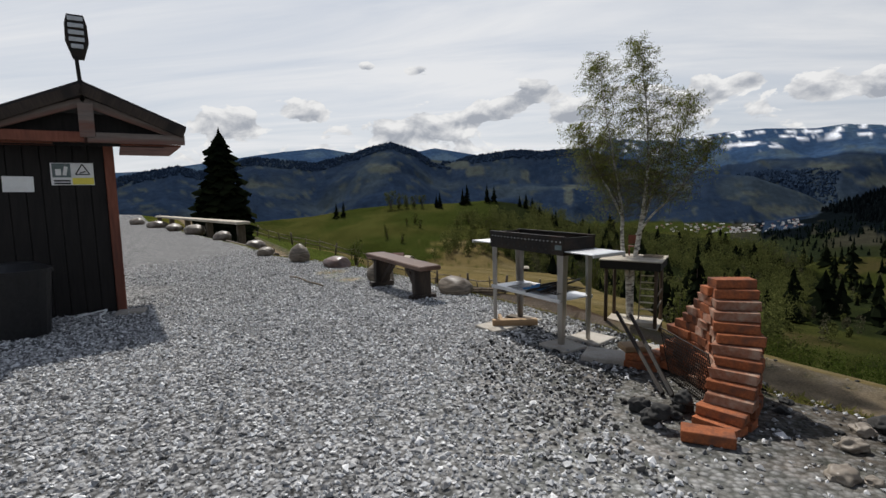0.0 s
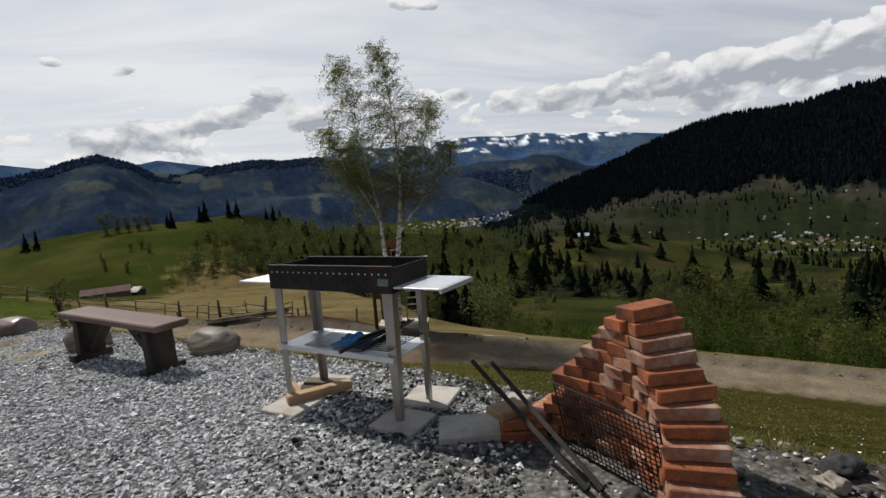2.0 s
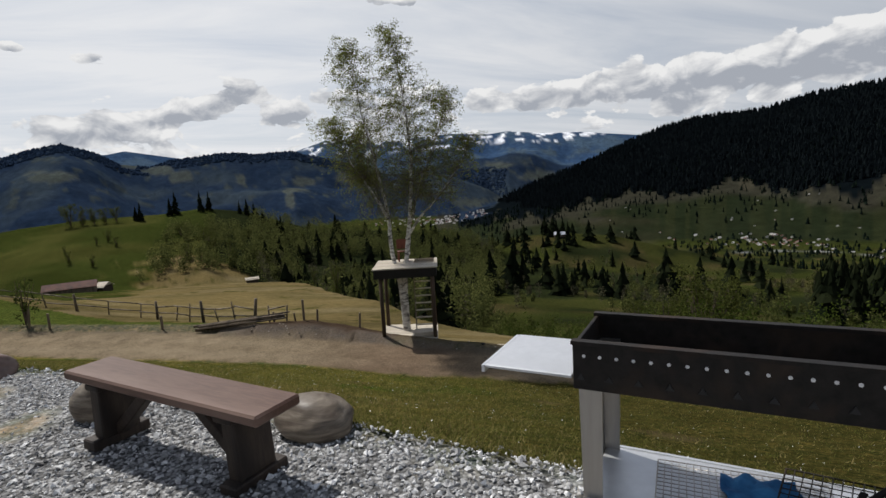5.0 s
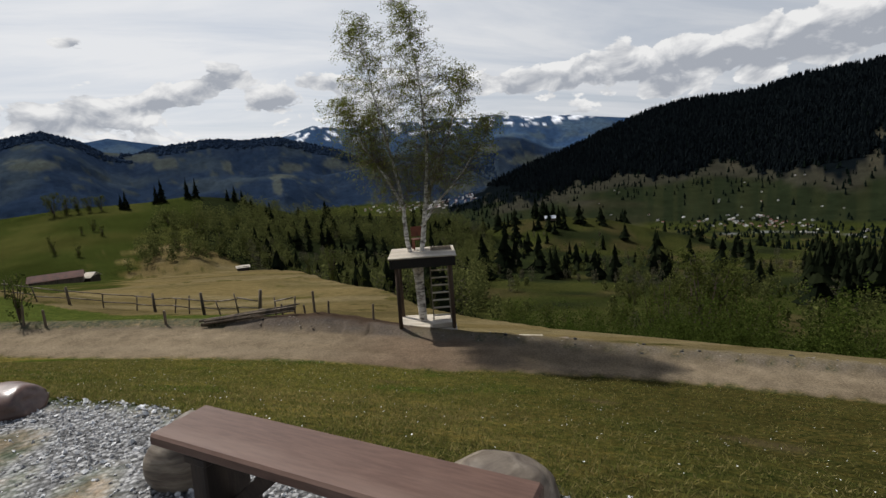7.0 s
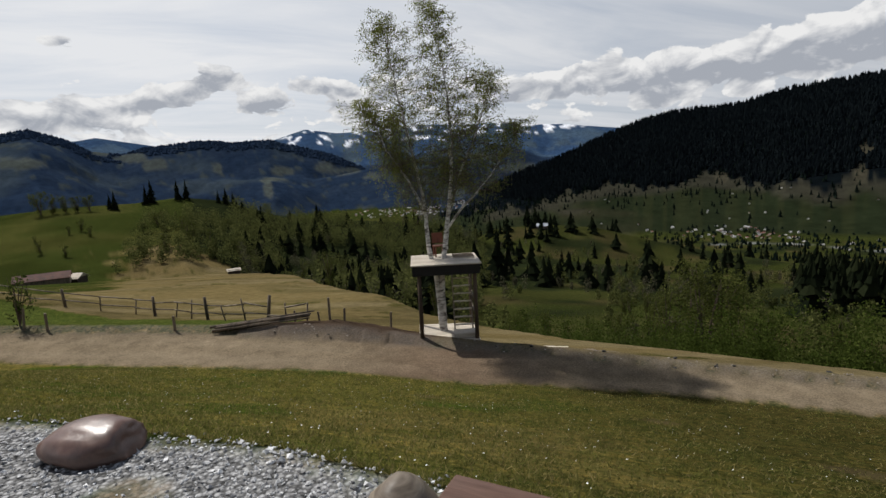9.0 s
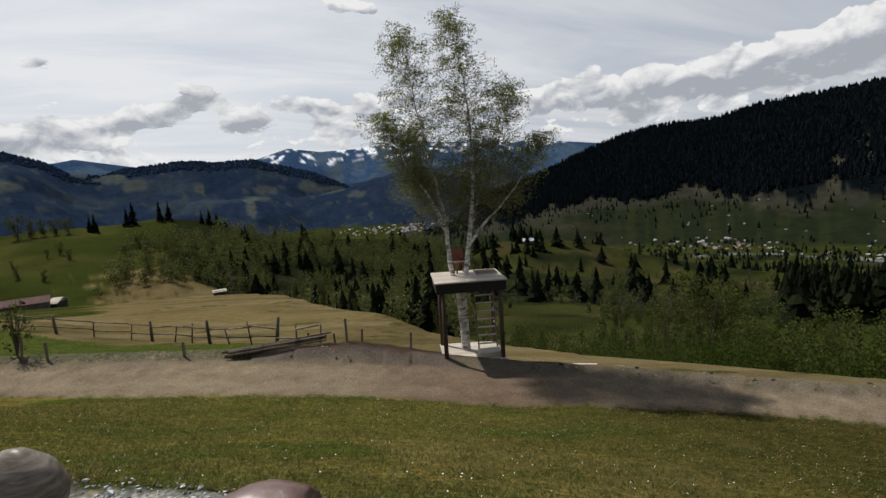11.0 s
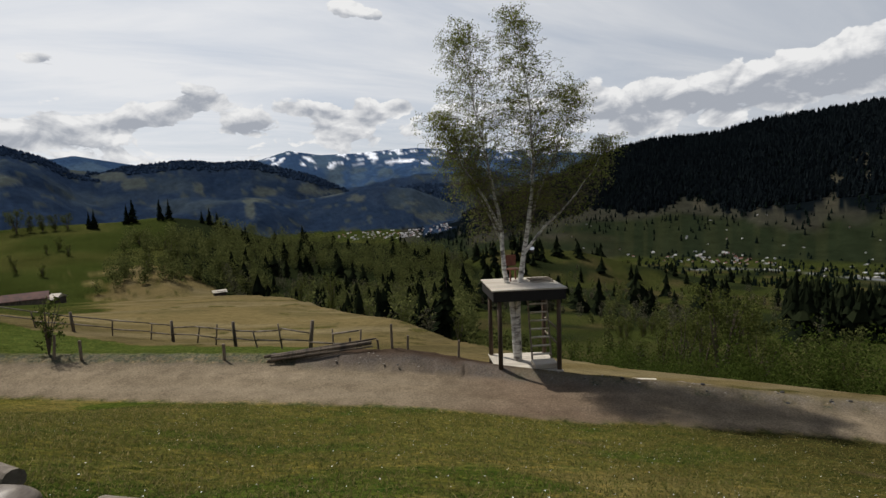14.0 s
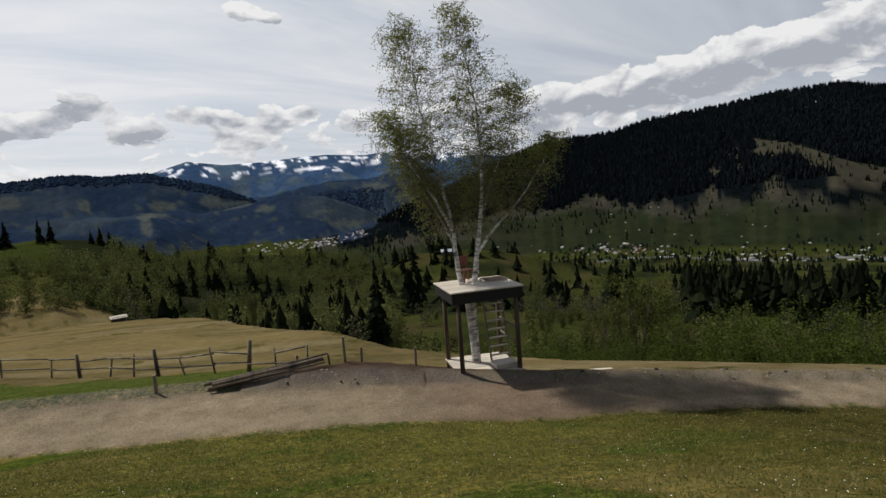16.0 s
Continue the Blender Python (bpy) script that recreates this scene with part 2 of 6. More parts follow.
YELLOW_SIGN = surface("yellow_sign", (0.70, 0.60, 0.08), (0.78, 0.68, 0.12), None, 20, 4, 0.45, 0, 0.05, 0.001)
GREY_PRINT = surface("grey_print", (0.10, 0.13, 0.13), (0.16, 0.20, 0.20), None, 20, 4, 0.5, 0, 0.05, 0.001)
BLACK_PRINT = surface("black_print", (0.02, 0.02, 0.02), (0.03, 0.03, 0.03), None, 20, 4, 0.5, 0, 0.05, 0.001)
LED = surface("led_lens", (0.42, 0.44, 0.46), (0.52, 0.54, 0.56), None, 60, 4, 0.25, 0, 0.1, 0.001)
BARK = surface("spruce_bark", (0.07, 0.05, 0.04), (0.12, 0.09, 0.07), None, 20, 2, 0.9, 0, 0.6, 0.02, (1, 1, 0.3))
OLD_ROOF = surface("old_tile_roof", (0.085, 0.040, 0.032), (0.13, 0.062, 0.048), (0.07, 0.045, 0.04), 3, 0.6, 0.85, 0, 0, 0.01)
HOUSE_WALL = surface("house_plaster", (0.55, 0.52, 0.46), (0.65, 0.62, 0.56), None, 3, 0.5, 0.85, 0, 0, 0.01, (1, 1, 1), 0.35)
HOUSE_ROOF = surface("house_roof_sheet", (0.36, 0.34, 0.34), (0.50, 0.47, 0.46), None, 2, 0.5, 0.5, 0.1, 0, 0.01, (1, 1, 1), 0.4)
RED_ROOF = surface("faded_red_roof", (0.20, 0.075, 0.06), (0.28, 0.12, 0.09), (0.16, 0.08, 0.07), 3, 0.6, 0.8, 0, 0, 0.01)
NEEDLES = island_surface("spruce_needles", [(0.0, (0.0045, 0.0065, 0.0035)), (0.6, (0.0085, 0.0115, 0.0058)), (1.0, (0.016, 0.020, 0.009))], 0.8, 2, 0)
# needles further off: haze put into the colour, bluer with distance
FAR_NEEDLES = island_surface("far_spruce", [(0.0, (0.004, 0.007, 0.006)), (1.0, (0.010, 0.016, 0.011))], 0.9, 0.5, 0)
HAZED_RIDGE_NEEDLES = island_surface("hazed_ridge_spruce", [(0.0, (0.0042, 0.0060, 0.0076)), (1.0, (0.0090, 0.0125, 0.0135))], 0.9, 0.5, 0)
HAZE_BLUE_NEEDLES = island_surface("hazed_far_spruce", [(0.0, (0.022, 0.037, 0.066)), (1.0, (0.027, 0.044, 0.074))], 0.9, 0.5, 0)
LEAVES = island_surface("spring_leaves", [(0.0, (0.095, 0.115, 0.02)), (0.6, (0.165, 0.19, 0.036)), (1.0, (0.25, 0.265, 0.062))], 0.6, 2, 0, 0.05, 0.45)
BUSH = island_surface("thicket_leaves", [(0.0, (0.034, 0.046, 0.012)), (0.6, (0.066, 0.083, 0.021)), (1.0, (0.115, 0.128, 0.036))], 0.7, 2, 0, 0.0, 0.4)
WOOD_LEAF = island_surface("wood_leaves", [(0.0, (0.046, 0.052, 0.017)), (0.6, (0.092, 0.102, 0.032)), (1.0, (0.155, 0.160, 0.054))], 0.7, 2, 0, 0.0, 0.4)
BUD_LEAF = island_surface("budding_twigs", [(0.0, (0.045, 0.042, 0.026)), (0.6, (0.085, 0.080, 0.048)), (1.0, (0.135, 0.125, 0.08))], 0.7, 2, 0, 0.0, 0.3)
FRESH_LEAF = island_surface("fresh_thicket_leaves", [(0.0, (0.026, 0.040, 0.008)), (0.6, (0.052, 0.074, 0.014)), (1.0, (0.088, 0.110, 0.026))], 0.7, 2, 0, 0.0, 0.45)
YOUNG_LEAF = island_surface("young_tree_leaves", [(0.0, (0.038, 0.046, 0.012)), (0.6, (0.075, 0.086, 0.022)), (1.0, (0.120, 0.128, 0.036))], 0.7, 2, 0, 0.0, 0.4)
GRASS = island_surface("grass_blades", [(0.0, (0.095, 0.105, 0.026)), (0.5, (0.150, 0.145, 0.042)), (0.8, (0.22, 0.19, 0.070)), (1.0, (0.31, 0.25, 0.11))], 0.8, 5, 0, 0.0, 0.5)
# one dark stone colour for soot and for shade by the grill
DARK_STONES = island_surface("sooty_shaded_stone", [(0.0, (0.02, 0.02, 0.02)), (0.5, (0.07, 0.068, 0.066)), (0.85, (0.16, 0.157, 0.154)), (1.0, (0.42, 0.415, 0.41))], 0.8, 70, 0.3)
STONES = island_surface("crushed_stone", [(0.0, (0.13, 0.129, 0.128)), (0.2, (0.31, 0.309, 0.308)), (0.7, (0.54, 0.539, 0.538)), (1.0, (0.80, 0.799, 0.798))], 0.8, 70, 0.3)


def birch_bark():
    m, tr, b = principled("birch_bark")
    co = tr.nodes.new("ShaderNodeTexCoord").outputs["Object"]
    mp = tr.nodes.new("ShaderNodeMapping")
    mp.inputs["Scale"].default_value = (1.2, 1.2, 4.0)
    tr.links.new(co, mp.inputs[0])
    n = noise_tex(tr, mp.outputs[0], 2.6, 6, 0.65, 0.3)
    col = ramp(tr, n, [(0.36, (0.035, 0.03, 0.028)), (0.46, (0.30, 0.27, 0.24)), (0.54, (0.60, 0.57, 0.52)), (0.8, (0.70, 0.67, 0.62))])
    tr.links.new(col, b.inputs["Base Color"])
    b.inputs["Roughness"].default_value = 0.7
    bump(tr, b, n, 0.4, 0.01)
    return m


BIRCH = birch_bark()


def ground_material():
    m, tr, b = principled("ground")
    at = tr.nodes.new("ShaderNodeAttribute")
    at.attribute_name = "tint"
    co = tr.nodes.new("ShaderNodeTexCoord").outputs["Object"]
    fine, mid, big = noise_tex(tr, co, 18, 6, 0.65), noise_tex(tr, co, 1.3, 6, 0.62, 0.3), noise_tex(tr, co, 0.03, 7, 0.62, 0.4)
    col = at.outputs["Color"]
    for n, lo, hi in ((fine, 0.55, 1.45), (mid, 0.74, 1.26), (big, 0.70, 1.30)):
        col = mixc(tr, 1.0, col, ramp(tr, n, [(0.28, (lo,) * 3), (0.72, (hi,) * 3)]), "MULTIPLY")
    patch = noise_tex(tr, co, 4.5, 5, 0.65, 0.3)
    rgb = tr.nodes.new("ShaderNodeSeparateColor")
    tr.links.new(at.outputs["Color"], rgb.inputs[0])
    tuft = noise_tex(tr, co, 9.0, 4, 0.7, 0.5)
    turf = mth(tr, "MULTIPLY", mth(tr, "SUBTRACT", rgb.outputs[1], mth(tr, "MULTIPLY", rgb.outputs[0], 0.80)), 250.0, clamp=True)
    turf = mth(tr, "MULTIPLY", turf, mth(tr, "MULTIPLY", mth(tr, "SUBTRACT", rgb.outputs[1], rgb.outputs[2]), 60.0, clamp=True))
    col = mixc(tr, turf, col, ramp(tr, patch, [(0.30, (0.46, 0.66, 0.50)), (0.50, (0.98, 0.98, 0.85)), (0.70, (1.50, 1.28, 1.0))]), "MULTIPLY")
    col = mixc(tr, turf, col, mixc(tr, 1.0, col, ramp(tr, tuft, [(0.34, (0.50, 0.56, 0.50)), (0.66, (1.45, 1.40, 1.40))]), "MULTIPLY"))
    vo = tr.nodes.new("ShaderNodeTexVoronoi")
    vo.inputs["Scale"].default_value = 32
    tr.links.new(co, vo.inputs["Vector"])
    sepc = tr.nodes.new("ShaderNodeSeparateColor")
    tr.links.new(vo.outputs["Color"], sepc.inputs[0])
    peb = ramp(tr, sepc.outputs[0], [(0.0, (0.14, 0.138, 0.136)), (0.45, (0.34, 0.338, 0.336)), (1.0, (0.62, 0.618, 0.616))])
    # darker cell edges: shade between the pebbles put into the colour
    gap = ramp(tr, vo.outputs["Distance"], [(0.30, (0.75,) * 3), (0.75, (0.22,) * 3)])
    peb = mixc(tr, 1.0, peb, gap, "MULTIPLY")
    col = mixc(tr, at.outputs["Alpha"], col, peb)
    tr.links.new(col, b.inputs["Base Color"])
    b.inputs["Roughness"].default_value = 0.9
    b.inputs["Specular IOR Level"].default_value = 0.0
    bump(tr, b, mth(tr, "ADD", fine, mth(tr, "MULTIPLY", vo.outputs["Distance"], -0.8)), 0.55, 0.03)
    return m


GROUND = ground_material()


# ---- mesh helpers ----
def box(bm, size, at=(0, 0, 0), rot=(0, 0, 0), bevel=0.0):
    r = bmesh.ops.create_cube(bm, size=1.0)
    vs = r["verts"]
    if bevel:
        bmesh.ops.transform(bm, matrix=Matrix.Diagonal((*size, 1)), verts=vs)
        es = list({ed for v in vs for ed in v.link_edges})
        g = bmesh.ops.bevel(bm, geom=es, offset=bevel, segments=1, affect="EDGES", profile=0.5)
        vs = list({v for f in g["faces"] for v in f.verts} | {v for v in vs if v.is_valid})
        bmesh.ops.transform(bm, matrix=pose(*at, *rot), verts=vs)
    else:
        bmesh.ops.transform(bm, matrix=pose(*at, *rot) @ Matrix.Diagonal((*size, 1)), verts=vs)
    return vs


def rod(bm, p, q, r0, r1=None, seg=8, caps=True):
    p, q = Vector(p), Vector(q)
    d = q - p
    m = Matrix.Translation((p + q) / 2) @ d.to_track_quat("Z", "Y").to_matrix().to_4x4()
    return bmesh.ops.create_cone(bm, cap_ends=caps, segments=seg, radius1=r0, radius2=r0 if r1 is None else r1, depth=d.length, matrix=m)["verts"]


def part(name, bm, material, parent=None, label="", smooth=False):
    me = bpy.data.meshes.new(name)
    if smooth:
        for f in bm.faces:
            f.smooth = True
    bm.to_mesh(me)
    bm.free()
    me.materials.append(material)
    ob = new(name, me)
    ob.parent = parent
    if label:
        ob["label"] = label
    return ob


def boxpart(name, size, at, material, parent, rot=(0, 0, 0), bevel=0.0, label=""):
    bm = bmesh.new()
    box(bm, size, (0, 0, 0), (0, 0, 0), bevel)
    ob = part(name, bm, material, parent, label)
    ob.matrix_basis = pose(*at, *rot)
    return ob


def rodpart(name, p, q, r0, r1, material, parent, seg=8, label="", smooth=True):
    bm = bmesh.new()
    rod(bm, p, q, r0, r1, seg)
    ob = part(name, bm, material, parent, label)
    if smooth:
        for f in ob.data.polygons:
            f.use_smooth = len(f.vertices) == 4
    return ob


def thing(name, m, label, category, group=""):
    ob = new(name)
    ob.matrix_basis = m
    return tagged(ob, label, category, group)


def raw_mesh(name, verts, faces, material, smooth=False):
    me = bpy.data.meshes.new(name)
    verts, faces = np.asarray(verts, dtype=np.float32), np.asarray(faces, dtype=np.int32)
    k = faces.shape[1]
    me.vertices.add(len(verts)), me.loops.add(faces.size), me.polygons.add(len(faces))
    me.vertices.foreach_set("co", verts.ravel())
    me.loops.foreach_set("vertex_index", faces.ravel())
    me.polygons.foreach_set("loop_start", np.arange(0, faces.size, k, dtype=np.int32))
    me.polygons.foreach_set("use_smooth", np.full(len(faces), smooth))
    me.update(calc_edges=True)
    me.materials.append(material)
    return me


# ---- the lie of the land ----
rng = np.random.default_rng(7)
_lat = rng.random((64, 64))


def vnoise(x, y):
    """Smooth value noise, 0 to 1, repeating after 64."""
    xi, yi = np.floor(x).astype(int), np.floor(y).astype(int)
    fx, fy = x - xi, y - yi
    fx, fy = fx * fx * (3 - 2 * fx), fy * fy * (3 - 2 * fy)
    g = lambda i, j: _lat[i % 64, j % 64]
    return (g(xi, yi) * (1 - fx) + g(xi + 1, yi) * fx) * (1 - fy) + (g(xi, yi + 1) * (1 - fx) + g(xi + 1, yi + 1) * fx) * fy


def fbm(x, y, octaves=5):
    t, amp = 0.0, 0.5
    for i in range(octaves):
        t = t + amp * vnoise(x * 2 ** i + 7.3 * i, y * 2 ** i + 3.1 * i)
        amp *= 0.5
    return t


def table(x, *pairs):
    return np.interp(x, [p[0] for p in pairs], [p[1] for p in pairs])


def sv(x, y):
    return 0.907 * x - 0.42 * y, 0.42 * x + 0.907 * y


def gravel_edge(s):
    return table(s, (-90, 46), (-45, 24.5), (-24.8, 15.7), (-13.8, 11.0), (-10.1, 9.1), (-8, 8.7), (-5.6, 7.95), (-2.7, 6.45), (-0.73, 5.45), (0, 4.9), (0.7, 4.25), (1.5, 3.85), (2.5, 3.2), (6.6, 2.2), (30, 0))


def road_near(s):
    return table(s, (-90, 52), (-45, 29), (-20.8, 21.2), (-11.3, 20.8), (-8.6, 20.7), (-3.8, 19.7), (-2.3, 19.7), (2.8, 18.9), (8.1, 17.4), (21, 13.2), (60, -10))


def road_far(s):
    return table(s, (-90, 56), (-45, 33), (-24.3, 24.5), (-14.3, 24.8), (-5.7, 23.5), (-0.2, 22.3), (4.3, 21), (9.9, 19.5), (23.7, 15.4), (60, -7))


OX, OY = -4.7, 9.5
R_D, R_B2, R_C, R_B, R_A = 430.0, 3300.0, 2800.0, 3750.0, 4650.0


def polar(x, y):
    return np.degrees(np.arctan2(x - OX, y - OY)), np.hypot(x - OX, y - OY)


def el_d(az):
    return table(az, (-180, -6), (-60, -2.2), (-41, -2.5), (-36, -2.9), (-28, -2.9), (-22, -2.5), (-17, -1.75), (-12, -1.4), (-6, -1.4), (-2, -1.1), (2, -1.7), (4.4, -2.6), (8, -3.9), (14, -4.6), (20, -5.2), (26, -6.2), (30, -8), (40, -9.6), (180, -12))


def el_b(az):
    return table(az, (-180, 1), (-60, 1.5), (-41, 1.7), (-38, 2.4), (-35, 3), (-33.3, 2.5), (-28, 3.9), (-21.6, 3.3), (-18, 4.2), (-15.5, 5), (-13.4, 5.45), (-11, 4.7), (-9.1, 3.6), (-6.7, 3.2), (-5, 3.8), (-2.9, 4), (0.2, 4.4), (3.2, 4.1), (6.6, 4.3), (9.4, 3.6), (13, 2.6), (15.9, 1.2), (20, -1), (26, -4), (180, -4))


def el_b2(az):
    return table(az, (-180, -5), (0, -4), (5.6, -1.7), (9.2, -0.2), (13.4, 0.3), (19.7, 1.3), (23.5, 0.9), (27.8, -0.9), (31, -3), (36, -5), (180, -5))


def el_a(az):
    return table(az, (-180, 1.5), (-60, 2), (-41, 2.3), (-37.7, 2.5), (-27.8, 4.1), (-25, 4.5), (-20.9, 4.9), (-17.9, 4.4), (-10.1, 4.5), (-8.6, 4.8), (-3.6, 3.9), (2, 3.4), (7.2, 4.3), (10.4, 5.3), (13.7, 4.8), (17.4, 4.9), (21.2, 5.2), (24.3, 5.3), (28.1, 5.0), (30.3, 5.2), (34.1, 4.7), (38.1, 4.5), (43.8, 3.7), (60, 3), (180, 1.5))


def el_k(az):
    return table(az, (-180, -30), (26, -9), (31, -6.6), (36, -6.2), (42, -6.7), (48, -8.2), (54, -9.3), (60, -10.0), (64, -10.6), (75, -11.6), (90, -13), (180, -30))


def el_c(az):
    return table(az, (-180, -5), (22, -6), (27, -3.6), (30.3, -1.7), (34, -0.3), (38.4, 1.1), (43.2, 3.2), (46.5, 4.2), (49.4, 4.7), (55, 4.9), (59, 5.8), (64, 6.1), (69.6, 6.7), (74.1, 6.7), (77.4, 5.9), (90, 5), (120, 3), (180, -5))


def brow(az):
    return table(az, (-180, 400), (-45, 330), (-4, 270), (2.7, 225), (8, 120), (12.7, 78), (18.9, 54), (27.9, 37), (38, 29), (47, 26.5), (55, 26), (66, 26), (90, 30), (180, 60))


def tan_d(d):
    return np.tan(np.radians(d))


def height(x, y):
    """Height of the ground."""
    x, y = np.asarray(x, float), np.asarray(y, float)
    s, v = sv(x, y)
    az, r = polar(x, y)
    ve, vn, vf = gravel_edge(s), road_near(s), road_far(s)
    zr = -5.0 - 0.06 * (np.clip(s, -40, 40) + 5.6)
    ze = -0.03 * np.clip(y, -30, 60)
    f = np.clip((v - ve) / np.maximum(vn - ve, 0.5), 0, 1)
    slope = ze + (zr - ze) * (f + 0.04 * np.sin(f * np.pi))
    slope = slope + 0.05 * (fbm(x * 0.8, y * 0.8, 3) - 0.45) * np.clip(f * 6, 0, 1) * np.clip((1 - f) * 8, 0, 1)
    w = np.maximum(v - vf, 0)
    w2 = np.maximum(v - road_far(np.maximum(s, -28)), 0)
    mead = zr - 0.21 * np.minimum(w, 18) - 0.17 * np.maximum(w2 - 18, 0) + 0.25 * np.exp(-((w - 0.6) / 0.5) ** 2) * (w > 0)
    mead = mead + 0.55 * np.exp(-((s + 9.2) / 3.4) ** 2 - ((v - vf - 1.9) / 1.5) ** 2) * (1 + 0.5 * (fbm(x * 1.5, y * 1.5, 3) - 0.45))
    mead = mead + 0.9 * (fbm(x * 0.07, y * 0.07, 3) - 0.45) * np.clip(w / 25, 0, 1)
    mead = mead - 0.28 * np.clip((w - 3) / 6, 0, 1)
    over = np.maximum(r - brow(az), 0)
    mead = mead - 0.30 * over - 0.0
    # lower country: falls in steps to the valley floor
    low = table(r, (0, -6), (30, -11), (60, -22), (120, -34), (250, -54), (454, -70), (620, -88), (1000, -150), (1300, -181), (5000, -181))
    low_r = table(r, (0, -6), (30, -11), (60, -22), (120, -34), (250, -56), (450, -81), (620, -112), (1000, -165), (1300, -181), (5000, -181))
    k = np.clip((az - 40) / 10, 0, 1)
    low = low * (1 - k) + low_r * k
    low = low + 9 * (fbm(x / 120 + 5, y / 120, 4) - 0.45) * np.clip((r - 60) / 200, 0, 1) * np.clip((1500 - r) / 400, 0, 1)
    near = np.where(v < vf, slope, np.maximum(mead, low))
    rel = fbm(x / 420 + 11, y / 420 + 3, 5) - 0.47
    def ridge(el, crest, front, back, rough):
        top = tan_d(el) * crest + 1.4
        d = crest - r
        return np.where(d > 0, top - front * d, top + back * d) + rough * rel * np.clip(np.abs(d) / (0.12 * crest), 0, 1)
    z = near
    far = r > 60
    zd = ridge(el_d(az), R_D, 0.115, 0.30, 10)
    zk = ridge(el_k(az), 460.0, 0.17, 0.24, 14)
    z = np.where(far, np.maximum.reduce([z, zd, np.where(az > 26, zk, -900)]), z)
    zc = ridge(el_c(az), R_C, 0.36, 0.3, 60)
    apron = -181 + np.clip((r - 1380) * 0.165, 0, 130) * np.clip((az - 24) / 16, 0, 1)
    zc = np.where((az > 22) & (az < 130), np.maximum(zc, apron), zc)
    z = np.where(r > 1000, np.maximum.reduce([z, zc, ridge(el_b2(az), R_B2, 0.50, 0.3, 60), ridge(el_b(az), R_B, 0.45, 0.3, 200), ridge(el_a(az), R_A, 0.42, 0.3, 200)]), z)
    return np.where(r > 4750, np.minimum(z, 100), z)


def hz(x, y):
    return float(height(np.array([x]), np.array([y]))[0])


def patch(az, el, a0, e0, wa, we, jit):
    """Soft-edged clearing on a far slope, 1 inside."""
    return np.clip((1.0 - np.hypot((az - a0) / wa, (el - e0) / we) + jit) * 5, 0, 1)


def slope_edge(az):
    """Lower edge of the spruce forest on the wooded mountain, as an elevation."""
    return table(az, (24, -4.4), (34, -4.0), (38, -3.4), (42, -2.5), (46, -2.6), (52, -1.9), (55, -2.2), (58.5, -2.9), (62, -3.4), (64, -2.4), (66, -3.2), (72, -3.2), (90, -3.4))


def slope_woods(x, y, z):
    """How much of the wooded mountain's flank is forest; and its brown clearings."""
    az, r = polar(x, y)
    el = np.degrees(np.arctan2(z - 1.35, r))
    j = 2.2 * (fbm(az * 0.55 + 3, r / 500, 4) - 0.47)
    finger = 2.4 * (vnoise(az * 0.8 + 7, r * 0 + 3.0) - 0.45) + 1.5 * (vnoise(az * 2.3 + 2, r / 300) - 0.5)
    wood = np.clip((el - slope_edge(az) + 0.8 * j + 0.55 * finger) * 4, 0, 1)
    crest = table(az, (63, -1.0), (64, 0.6), (65.5, 2.2), (67.6, 3.1), (69.5, 2.6), (71.8, 1.8), (75, 0.2), (79, -1.2))
    below = crest - el
    bare = np.clip(below * 6, 0, 1) * np.clip((1.8 + 0.8 * j - below) * 3, 0, 1) * (az > 63.3) * (az < 79)
    bare = np.where(az < 68.0, bare * np.clip((fbm(az * 1.4, el * 1.4 + 9, 3) - 0.44) * 8, 0, 1), bare)
    bare = np.maximum(bare, patch(az, el, 69.4, -1.7, 1.1, 1.7, j * 0.5))
    bare = np.maximum(bare, patch(az, el, 75.5, -1.6, 2.2, 0.8, j * 0.5))
    bare = np.maximum(bare, patch(az, el, 69.8, 1.6, 2.4, 1.1, j * 0.5))
    bare = np.maximum(bare, 0.8 * patch(az, el, 65.6, 0.4, 1.8, 1.6, 0.0) * np.clip((fbm(az * 2.2, el * 2.2, 3) - 0.47) * 9, 0, 1))
    bare = np.maximum(bare, patch(az, el, 53.5, -1.9, 0.7, 0.7, j * 0.4))
    bare = np.maximum(bare, patch(az, el, 64.2, -2.0, 0.6, 1.0, j * 0.4))
    return wood * (1 - bare), bare


FAR_BARE = ((7.6, 0.9, 1.5, 0.75), (6.2, -0.6, 0.7, 1.2), (12.0, 1.2, 1.6, 0.6), (14.5, 0.8, 2.2, 0.5), (17.5, 0.0, 1.6, 0.5), (-6.2, 2.9, 1.6, 0.6), (-4.0, 2.2, 1.3, 0.6), (-8.3, 3.3, 0.9, 0.4), (1.5, 1.6, 0.5, 0.5), (-14.5, 2.6, 2.0, 0.5), (-27, 1.0, 2.5, 0.5), (27, -2.2, 3.0, 0.5), (23, -0.8, 2.2, 0.4), (33, 0.2, 2.0, 0.5), (29.5, 1.6, 2.5, 0.5))


def far_bare(x, y, z):
    """Pastures and fellings on the far hills, which carry painted haze blue."""
    az, r = polar(x, y)
    el = np.degrees(np.arctan2(z - 1.35, r))
    j = 1.8 * (fbm(x / 150 + 4, y / 150, 4) - 0.47)
    b = np.zeros(len(az))
    for a0, e0, wa, we in FAR_BARE:
        b = np.maximum(b, patch(az, el, a0, e0, wa, we, j))
    return b


